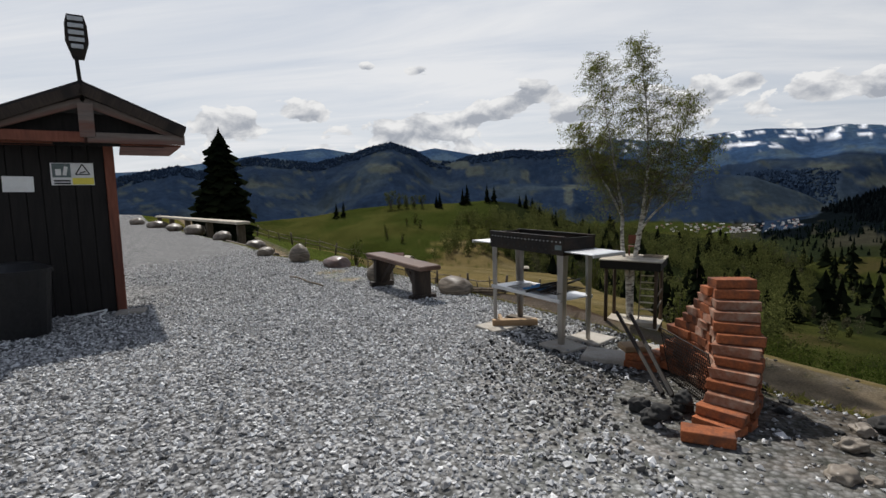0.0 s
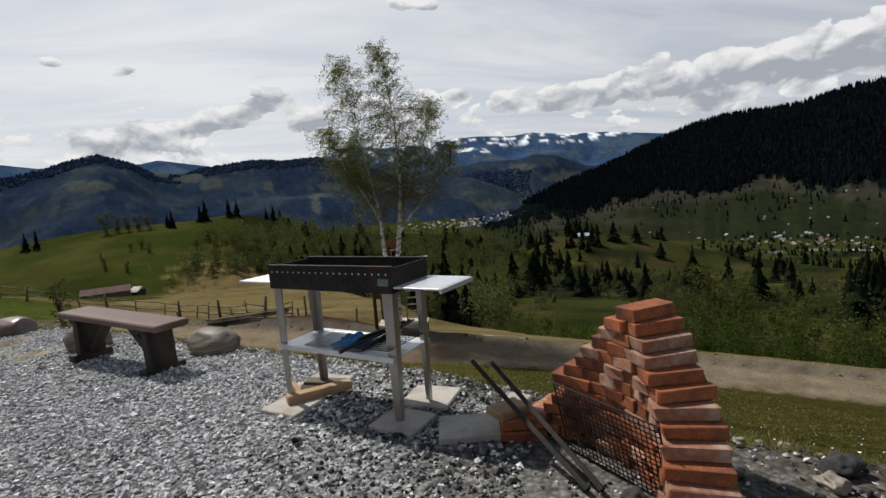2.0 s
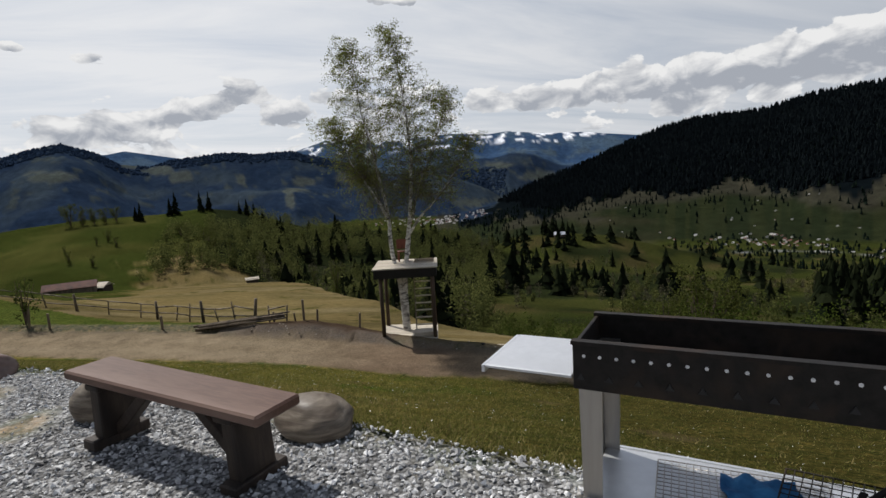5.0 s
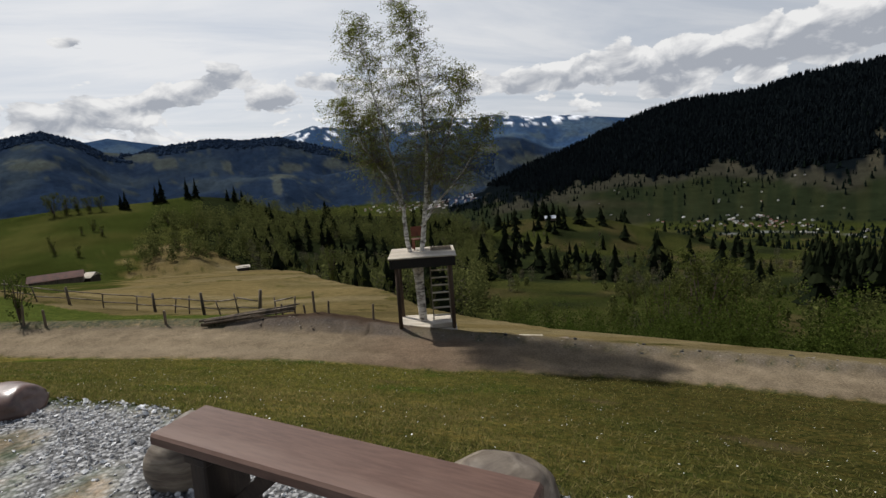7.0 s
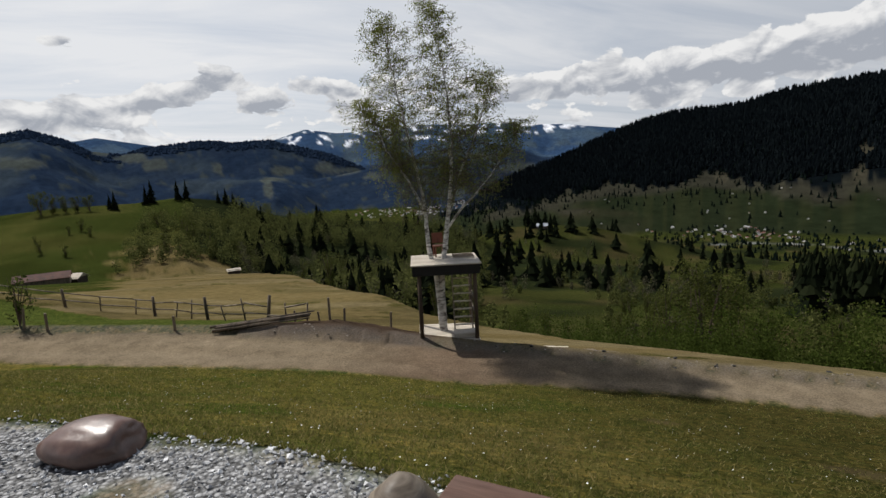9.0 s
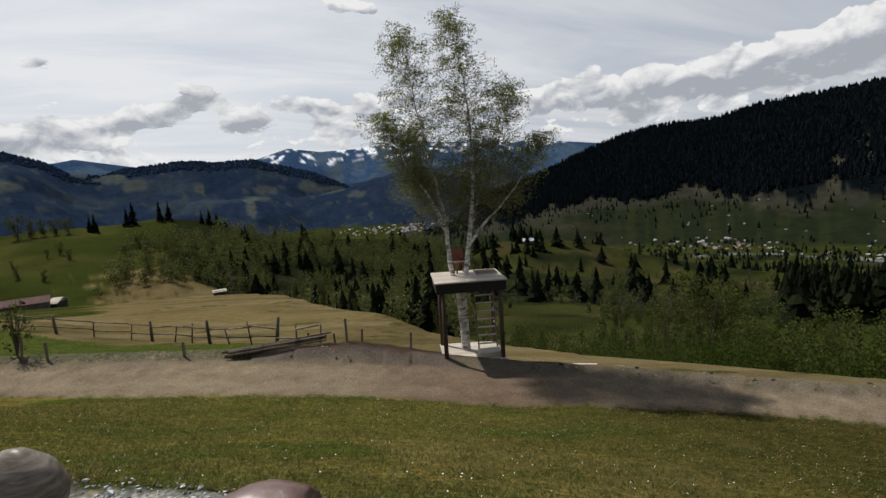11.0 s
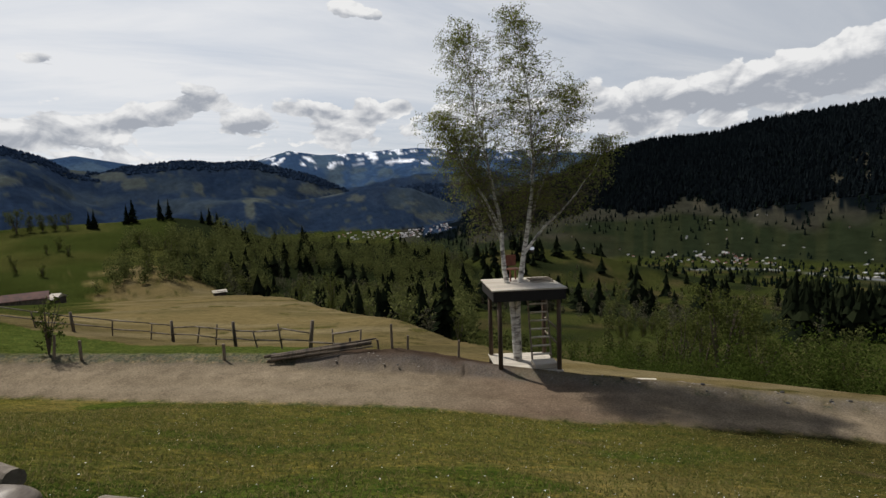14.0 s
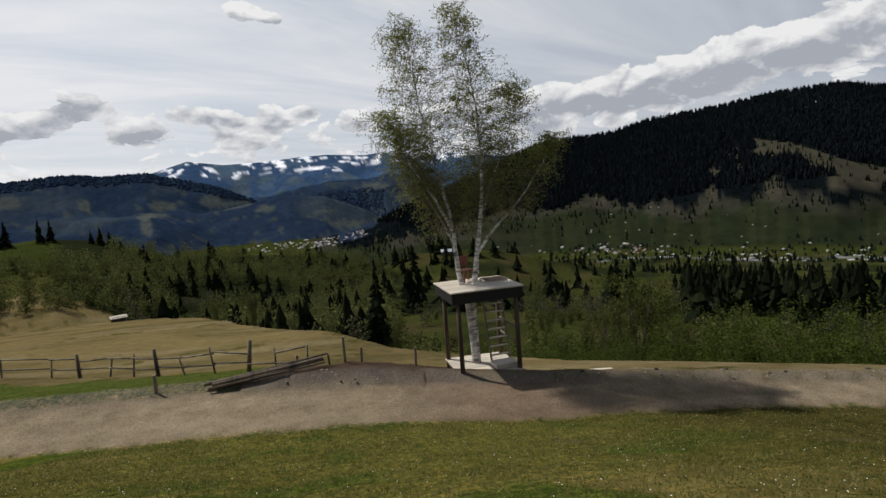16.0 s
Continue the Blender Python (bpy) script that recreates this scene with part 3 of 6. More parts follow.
def tint(x, y, z):
    """Base colour of the ground, far off with haze painted in, and, in alpha, how much of it is loose stone."""
    s, v = sv(x, y)
    az, r = polar(x, y)
    ve, vn, vf = gravel_edge(s), road_near(s), road_far(s)
    j = 0.5 * (fbm(x * 1.6, y * 1.6, 4) - 0.47)
    c = np.zeros((len(x), 4))
    n1, n3 = fbm(x / 6, y / 6, 4), fbm(x / 420 + 2, y / 420, 4)
    n2 = np.where(r < 900, fbm(x / 60 + 9, y / 60, 5), fbm(x / 210 + 9, y / 210, 3))
    def put(mask, col, alpha=0.0):
        k = np.clip(mask, 0, 1)[:, None]
        c[:] = c * (1 - k) + np.array([*col, alpha]) * k
    put(np.ones(len(x)), (0.027, 0.034, 0.010))
    put((n2 - 0.48) * 9, (0.046, 0.048, 0.016))
    put((r > 60) * (az > 24) * np.clip((n2 - 0.40) * 5, 0.35, 1), (0.030, 0.033, 0.012))
    put((r > 60) * (r < 1300) * (az > 26) * (fbm(x / 25 + 8, y / 25, 4) - 0.50) * 8, (0.046, 0.040, 0.019))
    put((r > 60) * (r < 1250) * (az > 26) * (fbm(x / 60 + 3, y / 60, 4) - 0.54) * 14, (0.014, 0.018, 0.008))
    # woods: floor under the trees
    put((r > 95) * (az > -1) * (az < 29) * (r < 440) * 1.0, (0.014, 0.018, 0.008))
    # dry meadow below the road
    dry = (v > vf) * (r < brow(az) + 6) * np.clip((az + 9 - 14 * (n1 - 0.45) + 40 * np.clip((75 - r) / 22, 0, 1)) / 3.5, 0, 1)
    put(dry, (0.122, 0.093, 0.040))
    put(dry * (n1 - 0.46) * 7, (0.095, 0.076, 0.033))
    put(dry * (fbm(x / 14 + 5, y / 3.5, 4) - 0.52) * 9, (0.145, 0.115, 0.058))
    put(dry * (fbm(x / 2.5, y / 2.5 + 6, 3) - 0.60) * 14, (0.060, 0.055, 0.022))
    put((v > vf) * (v < vf + 8 + 3 * n1) * (s < -13) * (r < 60), (0.052, 0.066, 0.018))
    # bare soil by the road's outer side
    soil = np.exp(-(((s + 8.8) / 4.4) ** 2 + ((v - vf - 1.6) / 2.6) ** 2)) * 1.7
    put((soil - 0.45 + j) * 5, (0.052, 0.036, 0.025))
    # grass bank above the road
    bank = (v > ve) * (v < vn)
    put(bank * 1.0, (0.078, 0.072, 0.020))
    put(bank * (n1 - 0.47) * 9, (0.110, 0.090, 0.030))
    put(bank * (fbm(x / 2.2 + 4, y / 2.2, 4) - 0.56) * 12, (0.044, 0.058, 0.012))
    put(bank * np.exp(-((v - ve) / 1.1) ** 2) * 0.75, (0.034, 0.052, 0.011))
    # darker turf towards the bank's right end, with trodden bare spots
    put(bank * np.clip((s + 5.5 + 5 * (n1 - 0.47)) / 6, 0, 0.9), (0.040, 0.036, 0.013))
    for ps, pv, pr in ((-3.5, 10.7, 0.5), (1.1, 11.2, 0.8), (-1.6, 11.6, 0.3), (-6.2, 13.6, 0.6), (3.6, 9.2, 0.8), (-0.2, 14.6, 0.7), (-5.0, 16.3, 0.7)):
        put(bank * (pr * 0.7 - np.hypot((s - ps) * 0.8, v - pv) + 1.6 * j) * 2.5 * 0.7, (0.068, 0.050, 0.026))
    # dirt road with paler wheel tracks
    lane = (v - vn) / np.maximum(vf - vn, 0.5)
    on = np.clip((v - vn + j) * 4, 0, 1) * np.clip((vf - v + j) * 4, 0, 1)
    put(on, (0.174, 0.137, 0.091))
    put(on * (np.exp(-((lane - 0.28) / 0.10) ** 2) + np.exp(-((lane - 0.66) / 0.10) ** 2)) * 0.8, (0.210, 0.167, 0.114))
    put(on * (fbm(s / 9, v / 0.5, 3) - 0.50) * 3, (0.146, 0.114, 0.075))
    put(on * np.exp(-((s + 4.5) / 3.0) ** 2) * 0.55, (0.10, 0.062, 0.043))
    put(np.exp(-((v - vf - 0.15 - 1.6 * j) / 0.40) ** 2) * 0.65, (0.115, 0.092, 0.070), 0.22)
    # gravel yard, dirtier round the fire place
    put(((ve - v) + 0.6 * j) * 6, (0.36, 0.36, 0.355), 1.0)
    dirt = np.clip(1.6 - np.hypot(x - 2.6, y - 3.2) / 1.6 + j * 1.8, 0, 1) * (v < ve + 0.4)
    put(dirt * 0.9, (0.050, 0.038, 0.028), 0.2)
    for px, py, pr in ((-2.62, 9.30, 0.34), (-1.95, 8.35, 0.26), (-2.35, 8.7, 0.2)):
        put((pr - np.hypot(x - px, (y - py) * 0.8) + 0.25 * j) * 9, (0.20, 0.17, 0.135), 0.15)
    # woods and clearings on the far slopes, partly with shade and haze in their colours
    # cloud shadow and a little blue haze put into the mountain forest's colour
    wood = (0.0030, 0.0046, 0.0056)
    el = np.degrees(np.arctan2(z - 1.35, r))
    farr = r > 1380
    cleft = (az > 22) & farr & (r < R_C + 300)
    forest, bare = slope_woods(x, y, z)
    strips = vnoise(az * 2.1, r / 900 + 5)
    put(cleft * 1.0, (0.013, 0.0175, 0.0095))
    put(cleft * (strips - 0.5) * 5, (0.018, 0.022, 0.0115))
    put(cleft * (n2 - 0.52) * 6, (0.024, 0.024, 0.015))
    put(cleft * np.clip((el - slope_edge(az) + 1.1 + 5.0 * (n2 - 0.47)) * 1.4, 0, 0.75), (0.033, 0.031, 0.025))
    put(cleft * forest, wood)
    put(cleft * bare, (0.040, 0.037, 0.028))
    put(cleft * (el > 5.2) * (az > 68) * (fbm(x / 60, y / 60, 3) - 0.56) * 16, (0.55, 0.57, 0.60))
    # far hills, clearings and mountains: distance haze put into the colour as blue
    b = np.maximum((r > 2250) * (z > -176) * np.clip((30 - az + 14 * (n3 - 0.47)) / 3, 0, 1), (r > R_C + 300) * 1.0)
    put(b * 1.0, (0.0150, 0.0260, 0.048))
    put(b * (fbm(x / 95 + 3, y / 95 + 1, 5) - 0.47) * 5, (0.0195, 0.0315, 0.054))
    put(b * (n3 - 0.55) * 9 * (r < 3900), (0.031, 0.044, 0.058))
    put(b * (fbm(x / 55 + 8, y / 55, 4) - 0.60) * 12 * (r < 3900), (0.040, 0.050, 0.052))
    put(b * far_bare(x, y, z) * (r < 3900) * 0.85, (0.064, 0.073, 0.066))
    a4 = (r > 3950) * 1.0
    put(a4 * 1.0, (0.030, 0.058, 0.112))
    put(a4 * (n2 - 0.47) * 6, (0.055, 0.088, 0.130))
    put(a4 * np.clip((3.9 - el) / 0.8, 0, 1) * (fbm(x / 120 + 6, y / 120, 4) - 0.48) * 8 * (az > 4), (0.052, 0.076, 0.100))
    high = np.clip((el - 3.7 + 3.0 * (n3 - 0.47)) / 0.35, 0, 1) * (az > 5)
    snow = a4 * high * np.clip((fbm(x / 75 + 1, y / 75 + 2, 5) - 0.535) * 14, 0, 1)
    put(snow, (0.80, 0.82, 0.86))
    put((r > 1000) * (r < 1400) * (n2 - 0.5) * 4, (0.040, 0.040, 0.026))
    river = (az > 52) * np.exp(-((r - 1190 - 40 * np.sin(az * 0.35)) / 9) ** 2)
    put(river, (0.16, 0.165, 0.17))
    return c


def make_ground():
    az = np.concatenate([np.arange(-52, 86, 0.19), np.arange(86, 308, 3.0)])
    rs = [0.02, 0.5]
    while rs[-1] < 4900:
        rs.append(rs[-1] * (1.022 if rs[-1] < 60 else (1.03 if rs[-1] < 1800 else 1.011)))
    rs = np.unique(np.concatenate([rs, [R_D, R_B2, R_C, R_B, R_A, R_A - 20, R_B - 15]]))
    A, R = np.meshgrid(np.radians(az), rs)
    x, y = -6.9 + np.sin(A).ravel() * R.ravel(), 9.2 + np.cos(A).ravel() * R.ravel()
    z = height(x, y)
    na, nr = len(az), len(rs)
    i = np.arange(na * (nr - 1)).reshape(nr - 1, na)
    nxt = np.roll(i, -1, axis=1)
    faces = np.stack([i, i + na, nxt + na, nxt], -1).reshape(-1, 4)
    faces = faces[:, ::-1]
    me = raw_mesh("ground", np.stack([x, y, z], -1), faces, GROUND, True)
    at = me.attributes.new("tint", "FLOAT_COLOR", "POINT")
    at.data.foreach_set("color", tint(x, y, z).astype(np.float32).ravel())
    return tagged(new("ground", me), "gravel yard, grassy bank, dirt road and hills", "ground", kind="structure")


make_ground()

def tube(bm, pts, radii, seg=8):
    """A bent, tapering limb through pts."""
    rings = []
    for i, p in enumerate(pts):
        d = (pts[min(i + 1, len(pts) - 1)] - pts[max(i - 1, 0)]).normalized()
        q = d.to_track_quat("Z", "Y")
        rings.append([bm.verts.new(p + q @ Vector((math.cos(2 * math.pi * k / seg), math.sin(2 * math.pi * k / seg), 0)) * radii[i]) for k in range(seg)])
    for a, b in zip(rings, rings[1:]):
        for k in range(seg):
            bm.faces.new((a[k], a[(k + 1) % seg], b[(k + 1) % seg], b[k]))
    bm.faces.new(rings[-1])


# ---- the yard ----
def bench():
    b = thing("bench", pose(-0.808, 7.185, -0.22, 0, 0, -50.7), "low bench of thick red-brown planks on dark trestle legs", "bench")
    boxpart("seat", (1.745, 0.31, 0.06), (0, 0, 0.452), BENCH_TOP, b, (0, 0.6, 0), 0.012)
    for sx in (-1, 1):
        boxpart("leg", (0.10, 0.24, 0.35), (sx * 0.62, 0, 0.235), DARK_WOOD, b, (0, sx * -3, 0), 0.008)
        boxpart("foot", (0.13, 0.36, 0.07), (sx * 0.64, 0, 0.035), DARK_WOOD, b, (0, 0, 0), 0.008)
        boxpart("cap", (0.14, 0.28, 0.04), (sx * 0.60, 0, 0.402), DARK_WOOD, b, (0, 0, 0), 0.006)
        boxpart("brace", (0.48, 0.07, 0.07), (sx * 0.40, 0, 0.235), DARK_WOOD, b, (0, sx * 40, 0), 0.006)
    return b


bench()


def grill():
    g = thing("charcoal_grill", pose(1.02, 4.90, -0.15, 0, 0, -50.7), "long sooty charcoal grill on stainless steel legs with side shelves", "grill")
    L, W, z0, z1 = 0.99, 0.36, 0.80, 0.945
    t = 0.012
    for sy in (-1, 1):
        bm = bmesh.new()
        box(bm, (L, t, z1 - z0), (0, sy * W / 2, (z0 + z1) / 2), (0, 0, 0), 0.002)
        part("side_plate", bm, SOOT, g)
    for sx in (-1, 1):
        boxpart("end_plate", (t, W - t, z1 - z0), (sx * (L / 2 - t / 2), 0, (z0 + z1) / 2), SOOT, g, (0, 0, 0), 0.002)
    boxpart("tray", (L - 2 * t, W - t, 0.01), (0, 0, z0 + 0.02), SOOT, g)
    for sy in (-1, 1):
        boxpart("rim", (L + 0.01, 0.03, 0.012), (0, sy * (W / 2 - 0.006), z1 + 0.005), BLACK_IRON, g)
    # air holes: a row of bright round ones, triangles below
    for i in range(20):
        rodpart("air_hole", (-0.46 + i * 0.0485, -W / 2 - 0.0075, z1 - 0.035), (-0.46 + i * 0.0485, -W / 2 - 0.0045, z1 - 0.035), 0.0055, 0.0055, STEEL_TOP, g, 8)
    for i in range(12):
        x = -0.47 + i * 0.085
        bm = bmesh.new()
        bmesh.ops.create_cone(bm, cap_ends=True, segments=3, radius1=0.014, radius2=0.014, depth=0.003, matrix=pose(x, -W / 2 - 0.008, z0 + 0.04, 90, 0, 0))
        part("vent", bm, BLACK_PRINT, g)
    boxpart("plate", (0.075, 0.003, 0.04), (0.44, -W / 2 - 0.009, z1 - 0.08), GREY_PRINT, g)
    for i in range(4):
        sx, sy = (-1, 1)[i % 2], (-1, 1)[i // 2]
        bm = bmesh.new()
        top, bot = 0.075, 0.045
        for a in (0, 1):
            vs = box(bm, (top if a == 0 else 0.008, 0.008 if a == 0 else top * 0.7, 0.84), (0, 0, 0))
            for v in vs:
                k = bot / top if v.co.z < 0 else 1
                v.co.x, v.co.y = v.co.x * k, v.co.y * k
                v.co += Vector((0, sy * -0.0 + (0.0 if a == 0 else sy * -0.024 * k), 0)) if a == 0 else Vector((sx * 0.034 * k, -sy * 0.028 * k, 0))
        ob = part("leg", bm, STEEL, g)
        ob.matrix_basis = pose(sx * 0.445, sy * 0.168, 0.44, 0, 0, 0)
    for sx in (-1, 1):
        boxpart("side_shelf", (0.30, W, 0.012), (sx * (L / 2 + 0.155), 0, 0.835), STEEL_TOP, g, (0, 0, 0), 0.003)
        boxpart("shelf_lip", (0.012, W, 0.025), (sx * (L / 2 + 0.312), 0, 0.826), STEEL_TOP, g)
    boxpart("lower_shelf", (0.93, 0.37, 0.012), (0, 0, 0.42), STEEL_TOP, g, (0, 0, 0), 0.003)
    for sy in (-1, 1):
        boxpart("shelf_rim", (0.93, 0.012, 0.03), (0, sy * 0.191, 0.415), STEEL_TOP, g)
    return g


GRILL = grill()


def on_grill(x, y, z, rx=0, ry=0, rz=0):
    return pose(1.02, 4.90, -0.15, 0, 0, -50.7) @ pose(x, y, z, rx, ry, rz)


def rack(name, m, w, d, step, r, mat, label):
    t = thing(name, m, label, "grill rack")
    bm = bmesh.new()
    for sy in (-1, 1):
        rod(bm, (-w / 2, sy * d / 2, 0), (w / 2, sy * d / 2, 0), r * 1.6, None, 6)
    for sx in (-1, 1):
        rod(bm, (sx * w / 2, -d / 2, 0), (sx * w / 2, d / 2, 0), r * 1.6, None, 6)
    part("rim", bm, mat, t)
    n = int(w / step)
    for i in range(1, n):
        rodpart("wire", (-w / 2 + i * w / n, -d / 2, 0.002), (-w / 2 + i * w / n, d / 2, 0.002), r, r, mat, t, 5)
    n = int(d / step)
    for i in range(1, n):
        rodpart("wire", (-w / 2, -d / 2 + i * d / n, -0.002), (w / 2, -d / 2 + i * d / n, -0.002), r, r, mat, t, 5)
    return t


rack("wire_rack", on_grill(-0.02, 0.0, 0.434, 0, 0, 3), 0.50, 0.30, 0.022, 0.0014, STEEL, "thin wire grilling rack lying on the lower shelf")
rack("wire_rack", on_grill(0.28, -0.03, 0.475, 7, -5, -14), 0.42, 0.28, 0.024, 0.0018, BLACK_IRON, "blackened wire grilling rack on the lower shelf")
for i, (x, y, z, rz, ln) in enumerate(((0.22, -0.16, 0.500, 62, 0.30), (0.27, -0.14, 0.515, 50, 0.33), (0.33, -0.12, 0.510, 70, 0.28), (0.30, -0.06, 0.545, 42, 0.30), (0.36, 0.0, 0.53, 78, 0.28))):
    t = thing("tongs", on_grill(x, y, z, 0, -14, rz), "black iron tongs with charred handles on the shelf", "tongs", "grill tools")
    boxpart("arm", (ln, 0.018, 0.008), (0, 0.012, 0), BLACK_IRON, t, (0, 0, 2.5), 0.002)
    boxpart("arm", (ln, 0.018, 0.008), (0, -0.012, 0.004), BLACK_IRON, t, (0, 0, -2.5), 0.002)
    rodpart("handle", (-ln / 2, 0.0, 0), (-ln / 2 + 0.13, 0.0, 0), 0.012, 0.010, PLASTIC, t, 8)


def rag(name, m, w, d, mat, label):
    bm = bmesh.new()
    bmesh.ops.create_grid(bm, x_segments=18, y_segments=14, size=0.5, matrix=Matrix.Diagonal((w, d, 1, 1)))
    for v in bm.verts:
        v.co.z = 0.012 + 0.028 * abs(noise.noise((v.co.x * 14, v.co.y * 9, 3))) + 0.012 * noise.noise((v.co.x * 30, v.co.y * 30, 1))
        v.co.x += 0.03 * noise.noise((v.co.y * 8, v.co.x * 8, 7))
    ret = bmesh.ops.extrude_face_region(bm, geom=list(bm.faces))
    for v in ret["geom"]:
        if isinstance(v, bmesh.types.BMVert):
            v.co.z -= 0.006
    ob = part(name, bm, mat, None, label, True)
    ob.matrix_basis = m
    return tagged(ob, label, "cloth")


rag("cloth", on_grill(0.05, -0.02, 0.436, 0, 0, 12), 0.22, 0.24, BLUE_RAG, "crumpled bright blue cloth on the lower grill shelf")


def slab(x, y, w, d, h, rz, z=None, label="pale concrete slab lying on the gravel"):
    ob = boxpart("paving_slab", (w, d, h), (x, y, (-0.03 * y if z is None else z) + h / 2 - 0.008), SLAB, None, (0, 0, rz), 0.006)
    return tagged(ob, label, "slab", "slabs under the grill")


slab(0.62, 5.10, 0.30, 0.30, 0.035, -48)
slab(0.86, 5.42, 0.34, 0.30, 0.035, -42)
slab(1.20, 4.46, 0.30, 0.28, 0.035, -50)
slab(1.46, 4.72, 0.32, 0.32, 0.035, -40)
for (x, y, z, w, d, h, rz, mt) in ((0.80, 5.14, 0.035, 0.44, 0.075, 0.06, 8, RAW_WOOD), (0.86, 5.33, 0.055, 0.30, 0.10, 0.022, -35, ROUND_WOOD), (0.83, 5.30, 0.03, 0.30, 0.13, 0.026, -12, BROWN_POST), (0.66, 5.28, 0.03, 0.035, 0.30, 0.05, 8, RAW_WOOD)):
    ob = boxpart("timber_block", (w, d, h), (x, y, -0.03 * y + z + h / 2 - 0.01), mt, None, (0, 0, rz), 0.005)
    tagged(ob, "short offcut of pale sawn timber by the grill legs", "wood block", "timber offcuts")


def boulder(m, size, mat, label, seed, cut=0.0, rough=0.16):
    bm = bmesh.new()
    bmesh.ops.create_icosphere(bm, subdivisions=4, radius=0.5)
    for v in bm.verts:
        n = 1 + rough * noise.noise(v.co * (2.2 if rough < 0.3 else 3.2) + Vector((seed, 0, 0))) + 0.05 * noise.noise(v.co * 6 + Vector((0, seed, 0)))
        v.co *= n
        v.co.z = max(v.co.z, -0.36)
        if cut and v.co.x > 0.36 - 0.2 * v.co.z:
            v.co.x = 0.36 - 0.2 * v.co.z + 0.02 * noise.noise(v.co * 8)
    bmesh.ops.transform(bm, matrix=Matrix.Diagonal((*size, 1)), verts=bm.verts)
    zmin = min(v.co.z for v in bm.verts)
    for v in bm.verts:
        v.co.z -= zmin
    ob = part("boulder", bm, mat, None, label, True)
    ob.matrix_basis = m
    return tagged(ob, label, "boulder", "boulders along the yard's edge")


EDGE = "rounded grey river boulder at the gravel's edge"
ROW = [(-0.02, 7.13, 0.56, 0.42, 0.30, PALE_ROCK, "large pale veined boulder beside the bench", 0, -50), (-2.80, 10.15, 0.68, 0.46, 0.29, RED_ROCK, "wet-looking red-brown boulder with a chipped end", 1, -28), (-1.37, 8.27, 0.46, 0.38, 0.44, PALE_ROCK, "pale grey veined boulder with a broken hollow top", 1, 30), (-4.05, 11.14, 0.56, 0.42, 0.50, PALE_ROCK, "pale banded boulder at the gravel's edge", 0, -40),
       (-5.62, 12.62, 0.52, 0.42, 0.30, PALE_ROCK, "pale cracked boulder at the gravel's edge", 0, -30), (-7.95, 16.4, 0.72, 0.55, 0.44, ROCK, EDGE, 0, 20), (-10.9, 19.3, 0.95, 0.7, 0.52, ROCK, EDGE, 0, -40), (-15.2, 23.9, 1.2, 0.9, 0.62, ROCK, EDGE, 0, -20), (-19.0, 27.7, 1.25, 0.9, 0.55, ROCK, EDGE, 0, -60), (-24.5, 33.5, 1.5, 1.1, 0.6, ROCK, EDGE, 0, 10), (-33.0, 42.0, 1.6, 1.2, 0.75, ROCK, EDGE, 0, -30)]
for i, (x, y, sx, sy, sz, mt, lb, cut, rz) in enumerate(ROW):
    boulder(pose(x, y, hz(x, y) - 0.03, 0, 0, rz), (sx, sy, sz), mt, lb, i * 3.7, cut)
for (x0, y0), (x1, y1) in (((-4.50, 12.0), (-5.15, 12.75)), ((-5.75, 13.5), (-7.5, 15.9)), ((-8.4, 16.9), (-10.4, 18.8))):
    bm = bmesh.new()
    rod(bm, (x0, y0, hz(x0, y0) + 0.05), (x1, y1, hz(x1, y1) + 0.05), 0.075, 0.065, 12)
    tagged(part("edging_log", bm, ROUND_WOOD), "peeled round log lying along the gravel's edge", "log", "edging logs")

# low plank bench far along the edge
b2 = thing("plank_bench", pose(-18.5, 28.2, -0.85, 0, 0, -46), "long grey plank seat on short posts beside the yard", "bench")
boxpart("seat", (24.5, 0.55, 0.12), (0, 0, 0.72), GREY_WOOD, b2, (0, -1.0, 0), 0.02)
for k in range(5):
    boxpart("post", (0.28, 0.3, 2.2), (-11.8 + 5.9 * k, 0, -0.45 + 0.017 * (-11.8 + 5.9 * k)), POST_WOOD, b2, (0, 0, 0), 0.03)


